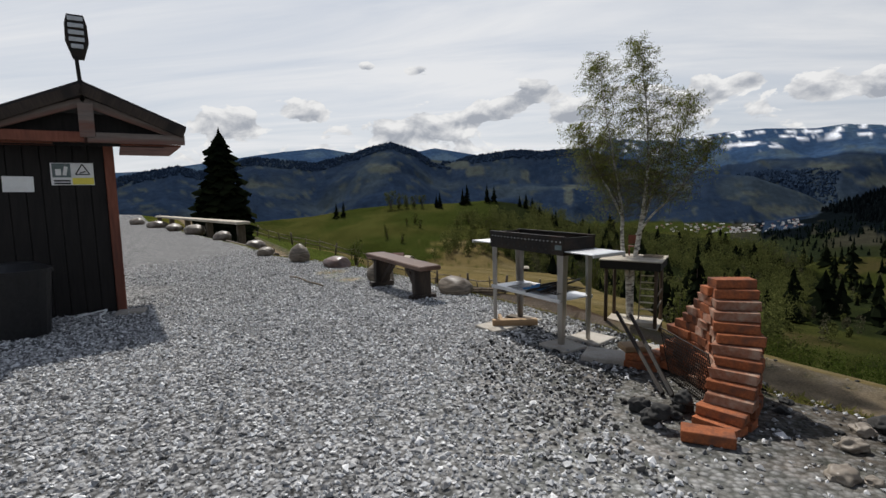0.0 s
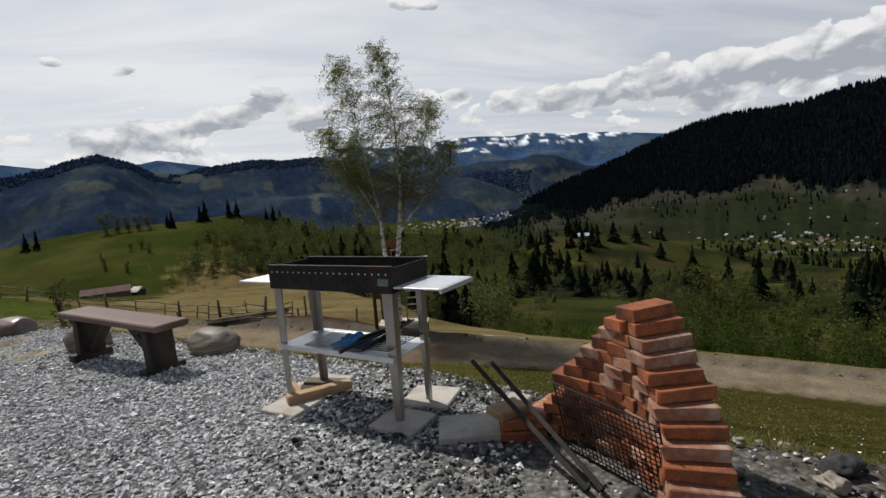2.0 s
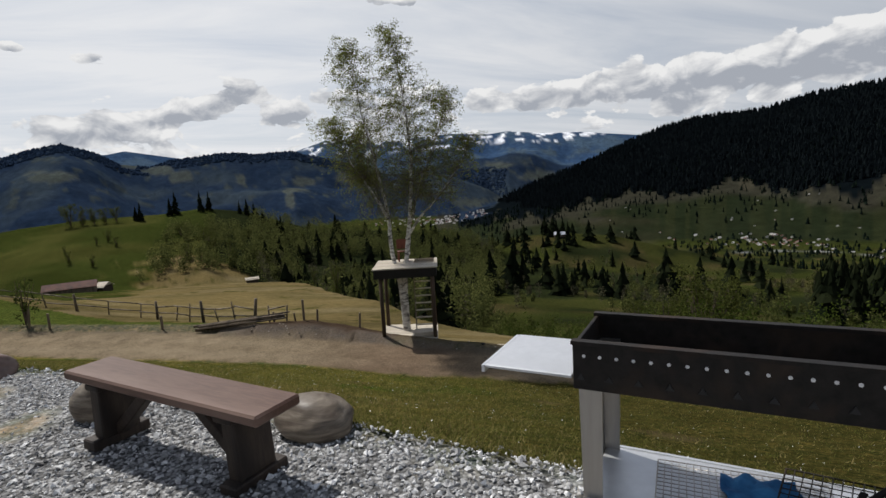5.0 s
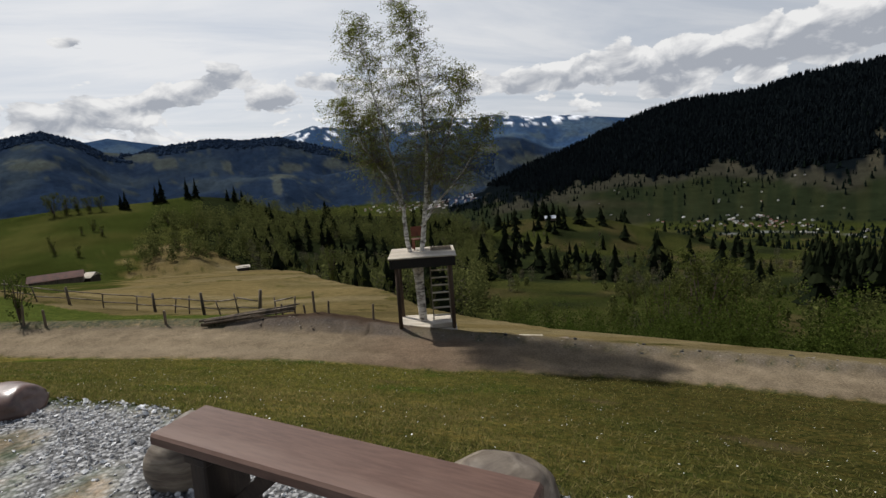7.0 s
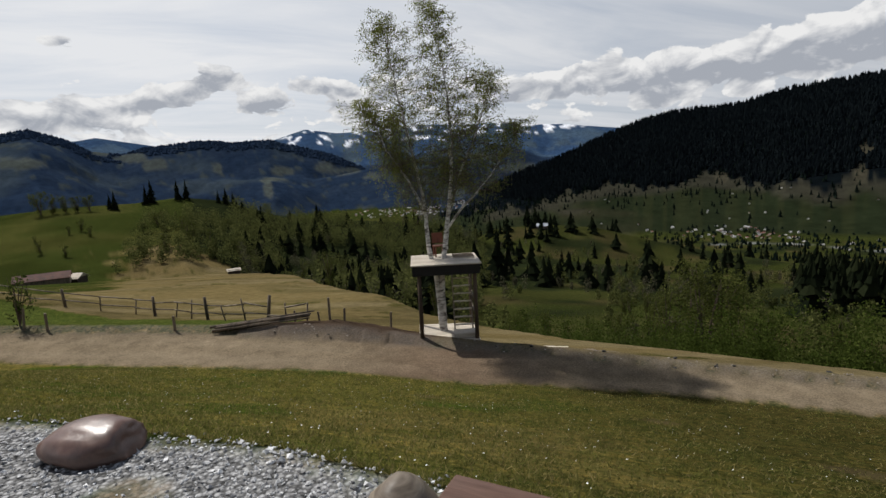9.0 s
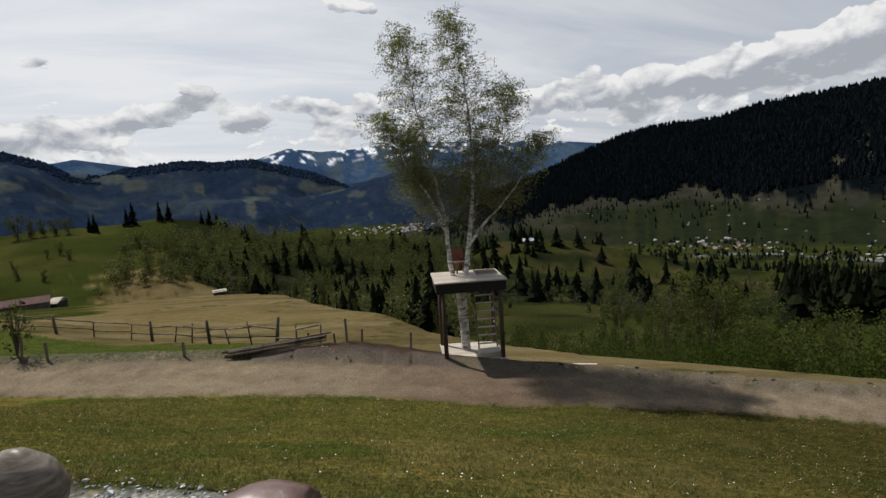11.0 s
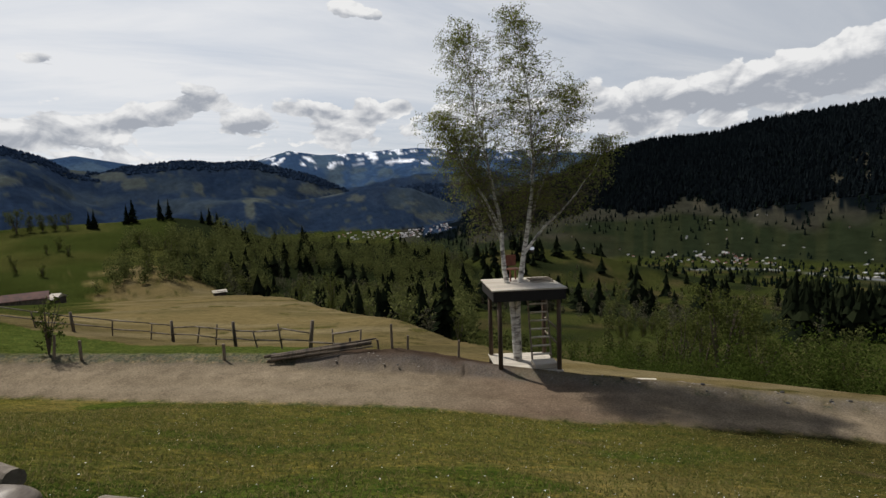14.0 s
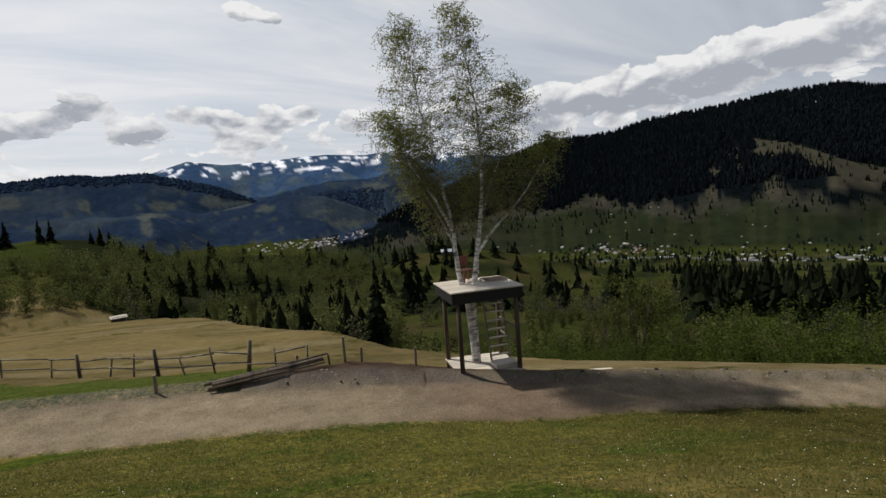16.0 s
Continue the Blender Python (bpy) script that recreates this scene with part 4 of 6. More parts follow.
# ---- stepped brick wall of the fire place ----
def brick_wall():
    w = thing("fireplace_wall", pose(0, 0, -0.1), "dry-stacked curved wall of red bricks, stepped at both ends", "brick wall")
    kinds = []
    rg = random.Random(31)
    for k in range(6):
        bm = bmesh.new()
        box(bm, (0.243, 0.110, 0.0545), (0, 0, 0), (0, 0, 0), 0.004)
        for v in bm.verts:
            v.co += Vector((rg.gauss(0, 0.0022), rg.gauss(0, 0.0018), rg.gauss(0, 0.0012)))
        # one chipped corner
        c = Vector((rg.choice((-1, 1)) * 0.1215, rg.choice((-1, 1)) * 0.055, rg.choice((-1, 1)) * 0.027))
        for v in bm.verts:
            if (v.co - c).length < 0.02:
                v.co *= rg.uniform(0.90, 0.97)
        me = bpy.data.meshes.new("brick")
        bm.to_mesh(me)
        bm.free()
        me.materials.append(BRICK if k % 3 else PALE_BRICK)
        kinds.append(me)
    rg = random.Random(4)
    P0, P1, P2 = Vector((1.83, 2.90)), Vector((2.39, 3.425)), Vector((1.80, 4.15))
    def curve(u):
        return (1 - u) ** 2 * P0 + 2 * u * (1 - u) * P1 + u * u * P2
    n, length = 13, 1.44
    for k in range(n):
        u0, u1 = 0.0 + k * 0.0385, 1.0 - k * 0.0385
        pos = u0 + 0.039
        while pos < u1:
            p, q = curve(pos - 0.01), curve(pos + 0.01)
            d = (q - p).normalized()
            c = curve(pos)
            ang = math.degrees(math.atan2(d.y, d.x)) - 90
            ob = new("brick", rg.choice(kinds))
            ob.parent = w
            ob.matrix_basis = pose(c.x + rg.uniform(-0.012, 0.012), c.y + rg.uniform(-0.004, 0.004), 0.028 + k * 0.0563, rg.uniform(-0.8, 0.8), rg.uniform(-0.8, 0.8), ang + rg.uniform(-5, 5) + (180 if rg.random() < 0.5 else 0))
            pos += 0.118 / length
    for (x, y, rz, z) in ((1.75, 2.78, -16, 0.03),):
        ob = boxpart("loose_brick", (0.245, 0.113, 0.058), (x, y, -0.08 + z), BRICK, None, (0, 0, rz), 0.004)
        tagged(ob, "loose orange-red brick lying at the wall's foot", "brick", "loose bricks")
    return w


brick_wall()
for (x, y, w, d, h, rz, z, mt, nm) in ((1.50, 4.16, 0.34, 0.26, 0.05, -20, 0.0, SLAB, "stone_block"), (1.72, 3.96, 0.24, 0.12, 0.058, -25, 0.0, BRICK, "loose_brick"), (1.73, 3.98, 0.24, 0.12, 0.058, -18, 0.058, BRICK, "loose_brick"), (1.68, 4.04, 0.20, 0.15, 0.045, 10, 0.116, RAW_WOOD, "timber_offcut"), (1.84, 4.28, 0.22, 0.15, 0.07, 40, 0.0, SLAB, "stone_block")):
    ob = boxpart(nm, (w, d, h), (x, y, -0.03 * y + z + h / 2 - 0.005), mt, None, (0, 0, rz), 0.008)
    tagged(ob, {"stone_block": "pale broken stone stacked by the brick wall", "timber_offcut": "pale sawn offcut lying on stacked bricks"}.get(nm, "loose red brick stacked beside the wall"), {"stone_block": "stone", "timber_offcut": "wood block"}.get(nm, "brick"), "loose blocks")
for i in range(2):
    m = thing("iron_bar", pose(0, 0, 0), "long dark square iron bar leaning across the fire place", "metal bar", "iron bars")
    bm = bmesh.new()
    rod(bm, (1.70 + 0.05 * i, 3.37 - 0.03 * i, -0.075), (1.60 + 0.09 * i, 4.30 - 0.05 * i, 0.215), 0.016, None, 4)
    part("bar", bm, BLACK_IRON, m)
r = rack("fire_grate", pose(1.86, 3.44, 0.075, 78, 0, 100), 0.58, 0.36, 0.024, 0.0026, BLACK_IRON, "rusty wire grate leaning against the brick wall")
rg = random.Random(11)
for i in range(9):
    x, y = 1.60 + rg.uniform(-0.12, 0.16), 3.02 + rg.uniform(-0.12, 0.16)
    ob = boulder(pose(x, y, -0.03 * y - 0.01 + (0.07 if i > 6 else 0), 0, 0, rg.uniform(0, 360)), (rg.uniform(0.08, 0.16), rg.uniform(0.07, 0.12), rg.uniform(0.06, 0.11)), DARK_ROCK, "dark charred stone at the fire place", i * 2.3 + 40, 1, 0.5)
    ob.name = "stone"
    tagged(ob, "", "stone", "charred stones")


rg = random.Random(52)
for i in range(46):
    x, y = 2.55 + rg.gauss(0, 0.5), 3.05 + rg.gauss(0, 0.55)
    k = rg.uniform(0.03, 0.09) + (0.09 if i % 11 == 0 else 0)
    if math.hypot(x - 2.81, y - 2.31) < 0.42 or x < 2.12:
        continue
    ob = boulder(pose(x, y, hz(x, y) - 0.01, 0, 0, rg.uniform(0, 360)), (k, k * 0.75, k * 0.5), ROCK if i % 3 else DARK_ROCK, "", i * 1.9 + 7, 1, 0.5)
    ob.name = "stone"
    tagged(ob, "angular grey stone on the dirt by the kettle", "stone", "stones by the fire place")


# ---- fire drum ----
def lathe(bm, profile, seg=48):
    rings = [[bm.verts.new((r * math.cos(2 * math.pi * k / seg), r * math.sin(2 * math.pi * k / seg), z)) for k in range(seg)] for r, z in profile]
    for a, b in zip(rings, rings[1:]):
        for k in range(seg):
            bm.faces.new((a[k], a[(k + 1) % seg], b[(k + 1) % seg], b[k]))
    return rings


def drum():
    d = thing("fire_kettle", pose(2.81, 2.31, -0.105, 0, 0, -20), "round black iron kettle with rusty lid on steel stand", "fire kettle")
    bm = bmesh.new()
    rings = lathe(bm, [(0.10, 0.235), (0.20, 0.245), (0.262, 0.275), (0.292, 0.325), (0.300, 0.40), (0.302, 0.60), (0.309, 0.605), (0.309, 0.613), (0.292, 0.613), (0.290, 0.45)])
    bm.faces.new(list(reversed(rings[0])))
    kettle = part("kettle", bm, KETTLE, d, "burnt black iron", True)
    bm = bmesh.new()
    rings = lathe(bm, [(0.303, 0.6135), (0.305, 0.618), (0.29, 0.622), (0.15, 0.628), (0.02, 0.63)])
    bm.faces.new(rings[-1])
    part("lid", bm, RUST, d, "rusty red-brown lid", True)
    for sx in (-1, 1):
        for sy in (-1, 1):
            boxpart("leg", (0.075, 0.045, 0.25), (sx * 0.235, sy * 0.19, 0.115), STEEL, d, (0, 0, 0), 0.004)
    for sy in (-1, 1):
        boxpart("beam", (0.58, 0.06, 0.05), (0, sy * 0.19, 0.262), STEEL_TOP, d, (0, 0, 0), 0.006)
    for sx in (-1, 1):
        boxpart("cross_beam", (0.05, 0.32, 0.045), (sx * 0.235, 0, 0.205), STEEL, d, (0, 0, 0), 0.005)
    boxpart("bracket", (0.014, 0.05, 0.09), (-0.305, 0.06, 0.47), STEEL, kettle, (0, 0, -12), 0.003, "bright steel bracket")
    bm = bmesh.new()
    tube(bm, [Vector(q) for q in ((-0.30, 0.05, 0.43), (-0.325, 0.055, 0.455), (-0.345, 0.06, 0.478), (-0.365, 0.065, 0.482), (-0.42, 0.075, 0.482))], [0.013] * 5, 8)
    part("handle", bm, STEEL, kettle, "bent steel pipe handle", True)


drum()
pipe = thing("stove_pipe", pose(3.12, 2.56, -0.10, 0, 3, 0), "rust-brown sheet metal stove pipe behind the kettle", "pipe")
rodpart("tube", (0, 0, 0), (0, 0, 1.02), 0.062, 0.062, RUST, pipe, 20)
for z in (0.55, 0.96):
    rodpart("collar", (0, 0, z), (0, 0, z + 0.03), 0.067, 0.067, BLACK_IRON, pipe, 20)
stick = bpy.data.curves.new("stick", "CURVE")
stick.dimensions, stick.bevel_depth = "3D", 0.012
sp0 = stick.splines.new("POLY")
sp0.points.add(8)
for i, q in enumerate(sp0.points):
    f = i / 8
    q.co = (-3.05 + 0.98 * f, 8.45 - 0.95 * f + 0.05 * math.sin(f * 5), -0.225 + 0.03 * f + 0.012 * math.sin(f * 9), 1)
stick.materials.append(POST_WOOD)
tagged(new("stick", stick), "thin dry stick lying on the gravel", "stick")


# ---- hut with the lamp ----
def hut():
    H = pose(-4.05, 5.52, -0.17, 0, 0, 40.5)
    h = thing("hut", H, "small black-stained wooden hut with a gabled felt roof", "hut")
    boxpart("front_wall", (1.35, 0.06, 2.0), (-0.53, 0.06, 1.0), HUT_WALL, h)
    boxpart("side_wall", (0.06, 1.6, 2.0), (0.12, 0.92, 1.0), HUT_WALL, h)
    boxpart("side_wall", (0.06, 1.6, 2.0), (-1.18, 0.92, 1.0), HUT_WALL, h)
    boxpart("back_wall", (1.24, 0.06, 2.0), (-0.53, 1.70, 1.0), HUT_WALL, h)
    for k in range(9):
        boxpart("board", (0.142, 0.02, 2.0), (-1.12 + 0.148 * k, 0.02, 1.0), HUT_WALL, h, (0, 0, 0), 0.004)
    boxpart("corner_post", (0.10, 0.10, 2.06), (0.19, 0.02, 1.03), RED_BEAM, h, (0, 0, 0), 0.008)
    for sx in (-1, 1):
        bm = bmesh.new()
        box(bm, (1.10, 2.3, 0.05), (0, 0, 0), (0, 0, 0), 0.006)
        ob = part("roof", bm, ROOF_FELT, h)
        ob.matrix_basis = pose(sx * 0.475, 0.70, 2.375, 0, sx * 24, 0)
        boxpart("barge_board", (1.06, 0.03, 0.11), (sx * 0.475, -0.44, 2.31), DARK_WOOD, h, (0, sx * 24, 0), 0.004)
        boxpart("gable_rail", (0.98, 0.05, 0.11), (sx * 0.47, -0.40, 2.02), RED_BEAM if sx < 0 else GREY_BOARD, h, (0, 0, 0), 0.005)
        boxpart("rafter", (0.92, 0.04, 0.09), (sx * 0.44, -0.36, 2.24), GREY_BOARD, h, (0, sx * 20, 0), 0.004)
        boxpart("soffit", (0.62, 1.6, 0.02), (sx * 0.62, 0.55, 1.965), RED_BEAM, h, (0, 0, 0), 0.0)
    boxpart("king_post", (0.14, 0.04, 0.36), (0.02, -0.42, 2.20), GREY_BOARD, h, (0, 0, 0), 0.004)
    boxpart("gable_panel", (1.5, 0.02, 0.35), (0, -0.2, 2.12), HUT_WALL, h)
    sgn = thing("warning_sign", H @ pose(-0.17, -0.004, 1.64), "white and yellow notice board with pictograms on the hut", "sign")
    boxpart("panel", (0.40, 0.008, 0.25), (0, 0, 0), WHITE_SIGN, sgn)
    boxpart("yellow_field", (0.20, 0.004, 0.075), (0.095, -0.006, -0.08), YELLOW_SIGN, sgn)
    boxpart("pictogram", (0.17, 0.004, 0.155), (-0.10, -0.006, 0.04), GREY_PRINT, sgn)
    boxpart("bin_mark", (0.05, 0.003, 0.07), (-0.13, -0.0095, 0.02), WHITE_SIGN, sgn)
    boxpart("paper_mark", (0.035, 0.003, 0.10), (-0.065, -0.0095, 0.035), WHITE_SIGN, sgn, (0, 12, 0))
    boxpart("print_bar", (0.15, 0.004, 0.018), (-0.10, -0.006, -0.075), BLACK_PRINT, sgn)
    boxpart("print_bar", (0.15, 0.004, 0.018), (-0.10, -0.006, -0.105), BLACK_PRINT, sgn)
    for k in range(3):
        a = 90 + 120 * k
        boxpart("triangle_edge", (0.135, 0.004, 0.012), (0.095 - 0.039 * math.cos(radians(a)), -0.006, 0.04 - 0.039 * math.sin(radians(a)) - 0.006), BLACK_PRINT, sgn, (0, -a - 90, 0))
    boxpart("triangle_mark", (0.06, 0.004, 0.012), (0.095, -0.007, 0.02), BLACK_PRINT, sgn, (0, -20, 0))
    pap = boxpart("notice_paper", (0.27, 0.004, 0.17), (0, 0, 0), WHITE_SIGN, None)
    pap.matrix_basis = H @ pose(-0.66, -0.005, 1.53, 0, 1, 0)
    tagged(pap, "plain white paper notice pinned to the hut", "notice")
    lamp = thing("floodlight", H @ pose(0.0, -0.30, 2.62), "dark street floodlight with five lens rows on a pole", "lamp")
    rodpart("pole", (0.0, 0, -0.20), (-0.02, 0.0, 0.26), 0.022, 0.018, BLACK_IRON, lamp)
    bm = bmesh.new()
    pts = [(-0.05, 0.24), (0.05, 0.24), (0.105, 0.42), (0.10, 0.60), (0.075, 0.70), (-0.075, 0.70), (-0.10, 0.60), (-0.105, 0.42)]
    f = bm.faces.new([bm.verts.new((x, 0, z)) for x, z in pts])
    ret = bmesh.ops.extrude_face_region(bm, geom=[f])
    for v in ret["geom"]:
        if isinstance(v, bmesh.types.BMVert):
            v.co.y += 0.05
    bmesh.ops.recalc_face_normals(bm, faces=bm.faces)
    part("housing", bm, BLACK_IRON, lamp)
    for k in range(5):
        boxpart("lens", (0.14 if k < 4 else 0.11, 0.012, 0.045 if k else 0.045), (0, -0.004, 0.66 - 0.072 * k), LED, lamp, (0, 0, 0), 0.005)
    bn = thing("bin", pose(-3.98, 4.45, -0.135, 0, 0, 30), "black plastic bin with a domed lid beside the hut", "bin")
    bm = bmesh.new()
    rod(bm, (0, 0, 0), (0, 0, 0.62), 0.22, 0.27, 20)
    part("body", bm, PLASTIC, bn, "", False)
    bm = bmesh.new()
    rod(bm, (0, 0, 0.62), (0, 0, 0.66), 0.285, 0.285, 20)
    rod(bm, (0, 0, 0.66), (0, 0, 0.72), 0.27, 0.15, 20)
    part("lid", bm, PLASTIC, bn)
    cb = bpy.data.curves.new("cable", "CURVE")
    cb.dimensions, cb.bevel_depth = "3D", 0.008
    sp = cb.splines.new("POLY")
    sp.points.add(24)
    for i, p in enumerate(sp.points):
        a = i / 24
        p.co = (-4.1 + 0.5 * a + 0.05 * math.sin(a * 9), 5.15 + 0.25 * math.sin(a * 5) + 0.1 * a, -0.135 + 0.03 * abs(math.sin(a * 6)), 1)
    cb.materials.append(WHITE_SIGN)
    tagged(new("cable", cb), "pale cable lying loose at the hut's foot", "cable")
    slab(-3.72, 5.55, 0.3, 0.3, 0.03, 30, None, "small concrete slab under the hut's corner post")


hut()


# ---- platform round the birch ----
def platform():
    p = thing("birch_platform", pose(5.95, 23.45, -5.10, 0, 0, -22), "two-level wooden lookout platform on posts round a birch", "platform")
    # local x along the road, y away from it; base height at 0
    yc = 1.05
    for k in range(9):
        boxpart("deck_board", (2.34, 0.235, 0.05), (0, 0.02 + 0.245 * k, 0.10), GREY_WOOD, p, (0, 1.8, 0), 0.006)
    for k in range(10):
        boxpart("roof_board", (2.66, 0.235, 0.05), (-0.02, -0.05 + 0.245 * k, 3.08), GREY_WOOD, p, (0, 0.3, 0), 0.006)
    for sx in (-1, 1):
        for y in (0.06, 1.98):
            rodpart("post", (sx * 1.06, y, -0.5), (sx * 1.06, y, 3.0), 0.085, 0.075, BROWN_POST, p, 10)
        boxpart("side_fascia", (0.05, 2.4, 0.34), (sx * 1.26 - 0.02, 1.05, 2.86), HUT_WALL, p, (0, 0, 0), 0.006)
        rodpart("deck_beam", (sx * 0.95, -0.02, 0.0), (sx * 0.95, 2.1, 0.0), 0.07, 0.07, POST_WOOD, p, 8)
    boxpart("front_fascia", (2.5, 0.05, 0.36), (-0.02, -0.10, 2.86), HUT_WALL, p, (0, 0.3, 0), 0.006)
    boxpart("back_fascia", (2.5, 0.05, 0.36), (-0.02, 2.26, 2.86), HUT_WALL, p, (0, 0.3, 0), 0.006)
    rodpart("front_beam", (-1.2, -0.03, -0.02), (1.25, -0.03, -0.10), 0.07, 0.07, POST_WOOD, p, 8)
    boxpart("hatch", (0.85, 0.75, 0.04), (0.75, 1.35, 3.125), GREY_WOOD, p, (0, 0, 0), 0.006)
    for k in range(3):
        boxpart("hatch_rail", (0.85, 0.06, 0.05), (0.75, 1.05 + 0.3 * k, 3.165), ROUND_WOOD, p, (0, 0, 0), 0.006)
    for k in range(2):
        rodpart("side_rail", (1.08, 0.1, 0.95 + 0.55 * k), (1.08, 1.98, 1.0 + 0.55 * k), 0.035, 0.035, ROUND_WOOD, p, 8)
    boxpart("step_box", (0.85, 0.6, 0.16), (0.62, 0.42, 0.21), GREY_WOOD, p, (0, 0, 0), 0.01)
    lad = thing("ladder", pose(5.95, 23.45, -5.10, 0, 0, -22) @ pose(0.62, 0.75, 0.15, -14, 0, 0), "wooden ladder with pale rungs up to the hatch", "ladder")
    for sx in (-1, 1):
        boxpart("stile", (0.05, 0.09, 2.95), (sx * 0.36, 0, 1.47), ROUND_WOOD, lad, (0, 0, 0), 0.006)
    for k in range(9):
        boxpart("rung", (0.70, 0.12, 0.04), (0, -0.01, 0.3 + 0.31 * k), GREY_WOOD, lad, (14, 0, 0), 0.005)
    ch = thing("wooden_chair", pose(5.95, 23.45, -5.10, 0, 0, -22) @ pose(-0.18, 1.75, 3.11, 0, 0, 12), "brown wooden chair standing on the platform roof", "chair")
    boxpart("seat", (0.46, 0.44, 0.04), (0, 0, 0.44), RED_BEAM, ch, (0, 0, 0), 0.006)
    boxpart("backrest", (0.46, 0.04, 0.42), (0, 0.22, 0.74), RED_BEAM, ch, (-6, 0, 0), 0.006)
    for sx in (-1, 1):
        for sy in (-1, 1):
            boxpart("leg", (0.05, 0.05, 0.44), (sx * 0.19, sy * 0.18, 0.22), RED_BEAM, ch, (0, 0, 0), 0.004)


platform()


def leaf_mesh(name, centres, size, mat, rg, droop=0.0):
    """Many small diamond leaves."""
    n = len(centres)
    c = np.asarray(centres)
    a, b = rg.normal(size=(n, 3)), rg.normal(size=(n, 3))
    a[:, 2] -= droop
    a /= np.linalg.norm(a, axis=1)[:, None]
    b -= (b * a).sum(1)[:, None] * a
    b /= np.linalg.norm(b, axis=1)[:, None]
    s = (size * rg.uniform(0.6, 1.3, n))[:, None]
    v = np.stack([c - a * s, c + b * s * 0.55, c + a * s, c - b * s * 0.55], 1).reshape(-1, 3)
    return raw_mesh(name, v, np.arange(4 * n).reshape(n, 4), mat)


def birch():
    rg, r2 = random.Random(21), np.random.default_rng(21)
    t = thing("birch_tree", pose(6.22, 24.64, -4.95, 0, 0, -33), "tall white-barked birch with light spring leaves", "tree")
    bm, twigs = bmesh.new(), bmesh.new()
    # stems: points upwards, girth, and how far their boughs reach at mid height
    stems = [([(-0.03, 0, 0), (-0.12, 0, 1.8), (-0.40, 0, 3.4), (-0.52, 0.1, 5.2), (-0.85, 0.1, 7.0), (-1.32, 0.1, 9.4), (-1.72, 0, 12.05)], 0.130, 1.45, 140),
             ([(0.04, 0, 0), (0.02, 0.05, 1.8), (0.22, 0.1, 3.4), (0.55, 0, 5.6), (0.74, -0.1, 7.4), (0.60, -0.1, 9.6), (0.16, 0, 12.5)], 0.138, 1.40, 145),
             ([(0.24, 0.15, 3.3), (0.40, 0.2, 4.6), (0.95, 0.3, 6.3), (1.70, 0.4, 8.0), (2.35, 0.4, 9.95)], 0.085, 1.20, 84),
             ([(0.28, -0.1, 4.0), (0.95, -0.2, 4.9), (1.80, -0.3, 5.7), (2.65, -0.3, 6.8), (3.35, -0.3, 7.95)], 0.062, 1.05, 58),
             ([(-0.50, 0, 4.9), (-1.05, -0.2, 6.1), (-1.80, -0.3, 7.3), (-2.45, -0.3, 9.0)], 0.065, 0.95, 66),
             ([(-0.45, 0.2, 4.4), (-0.9, 0.7, 5.4), (-1.5, 1.1, 6.6), (-1.7, 1.3, 8.8)], 0.055, 0.9, 46)]
    leaves = []
    for si, (ps, r0, reach, boughs) in enumerate(stems):
        ps = [Vector(q) for q in ps]
        fine = []
        for a, b in zip(ps, ps[1:]):
            for k in range(4):
                fine.append(a.lerp(b, k / 4) + Vector((noise.noise((si, a.z + k, 1)), noise.noise((si, a.z + k, 5)), 0)) * 0.07)
        fine.append(ps[-1])
        n = len(fine)
        tube(bm, fine, [max(r0 * (1 - i / n) ** 0.95, 0.012) for i in range(n)], 9)
        lo = 0.46 if si < 2 else 0.42
        for k in range(boughs):
            f = lo + (1 - lo) * ((k + rg.random()) / boughs) ** 0.9
            u = (f - lo) / (1 - lo)
            g = f * (n - 1)
            root = fine[int(g)].lerp(fine[min(int(g) + 1, n - 1)], g % 1)
            ln = reach * (0.38 + 0.72 * math.sin(math.pi * min(0.12 + 0.80 * u, 1.0))) * rg.uniform(0.45, 1.1)
            a = k * 2.4 + rg.uniform(-0.5, 0.5)
            out = Vector((math.cos(a), math.sin(a), rg.uniform(0.35, 0.9) - 0.5 * (1 - u))).normalized()
            tip = root + out * ln
            mid = root.lerp(tip, 0.5) + Vector((0, 0, 0.10 * ln))
            tube(twigs, [root, mid, tip], [0.020 * (1.25 - f), 0.012 * (1.25 - f) + 0.002, 0.003], 4)
            for q in range(rg.randint(5, 8)):
                w = rg.uniform(0.35, 1.0)
                base = root.lerp(mid, w * 2) if w < 0.5 else mid.lerp(tip, w * 2 - 1)
                side = Vector((rg.gauss(-0.18, 0.35), rg.gauss(0, 0.35), rg.uniform(-0.15, 0.25)))
                knee = base + side * 0.75
                hang = Vector((rg.uniform(-0.45, 0.05), rg.uniform(-0.2, 0.2), -1)).normalized() * rg.uniform(0.22, 0.75) * (1.15 - 0.6 * u)
                tube(twigs, [base, knee, knee + hang * 0.55 + Vector((0.03, 0, 0)), knee + hang], [0.006, 0.005, 0.0035, 0.002], 3)
                for l in range(int(rg.randint(13, 22) * (0.55 + 0.6 * u))):
                    c = knee + hang * rg.random() if l % 4 else base.lerp(knee, rg.random())
                    leaves.append(c + Vector((rg.gauss(0, 0.075), rg.gauss(0, 0.075), rg.gauss(0, 0.06))))
    part("trunk", bm, BIRCH, t, "white bark with black marks", True)
    tagged(part("branch", twigs, BARK, t), kind="stuff")
    ob = new("crown", leaf_mesh("crown", [tuple(p) for p in leaves], 0.032, LEAVES, r2, 0.8))
    ob.parent = t


birch()


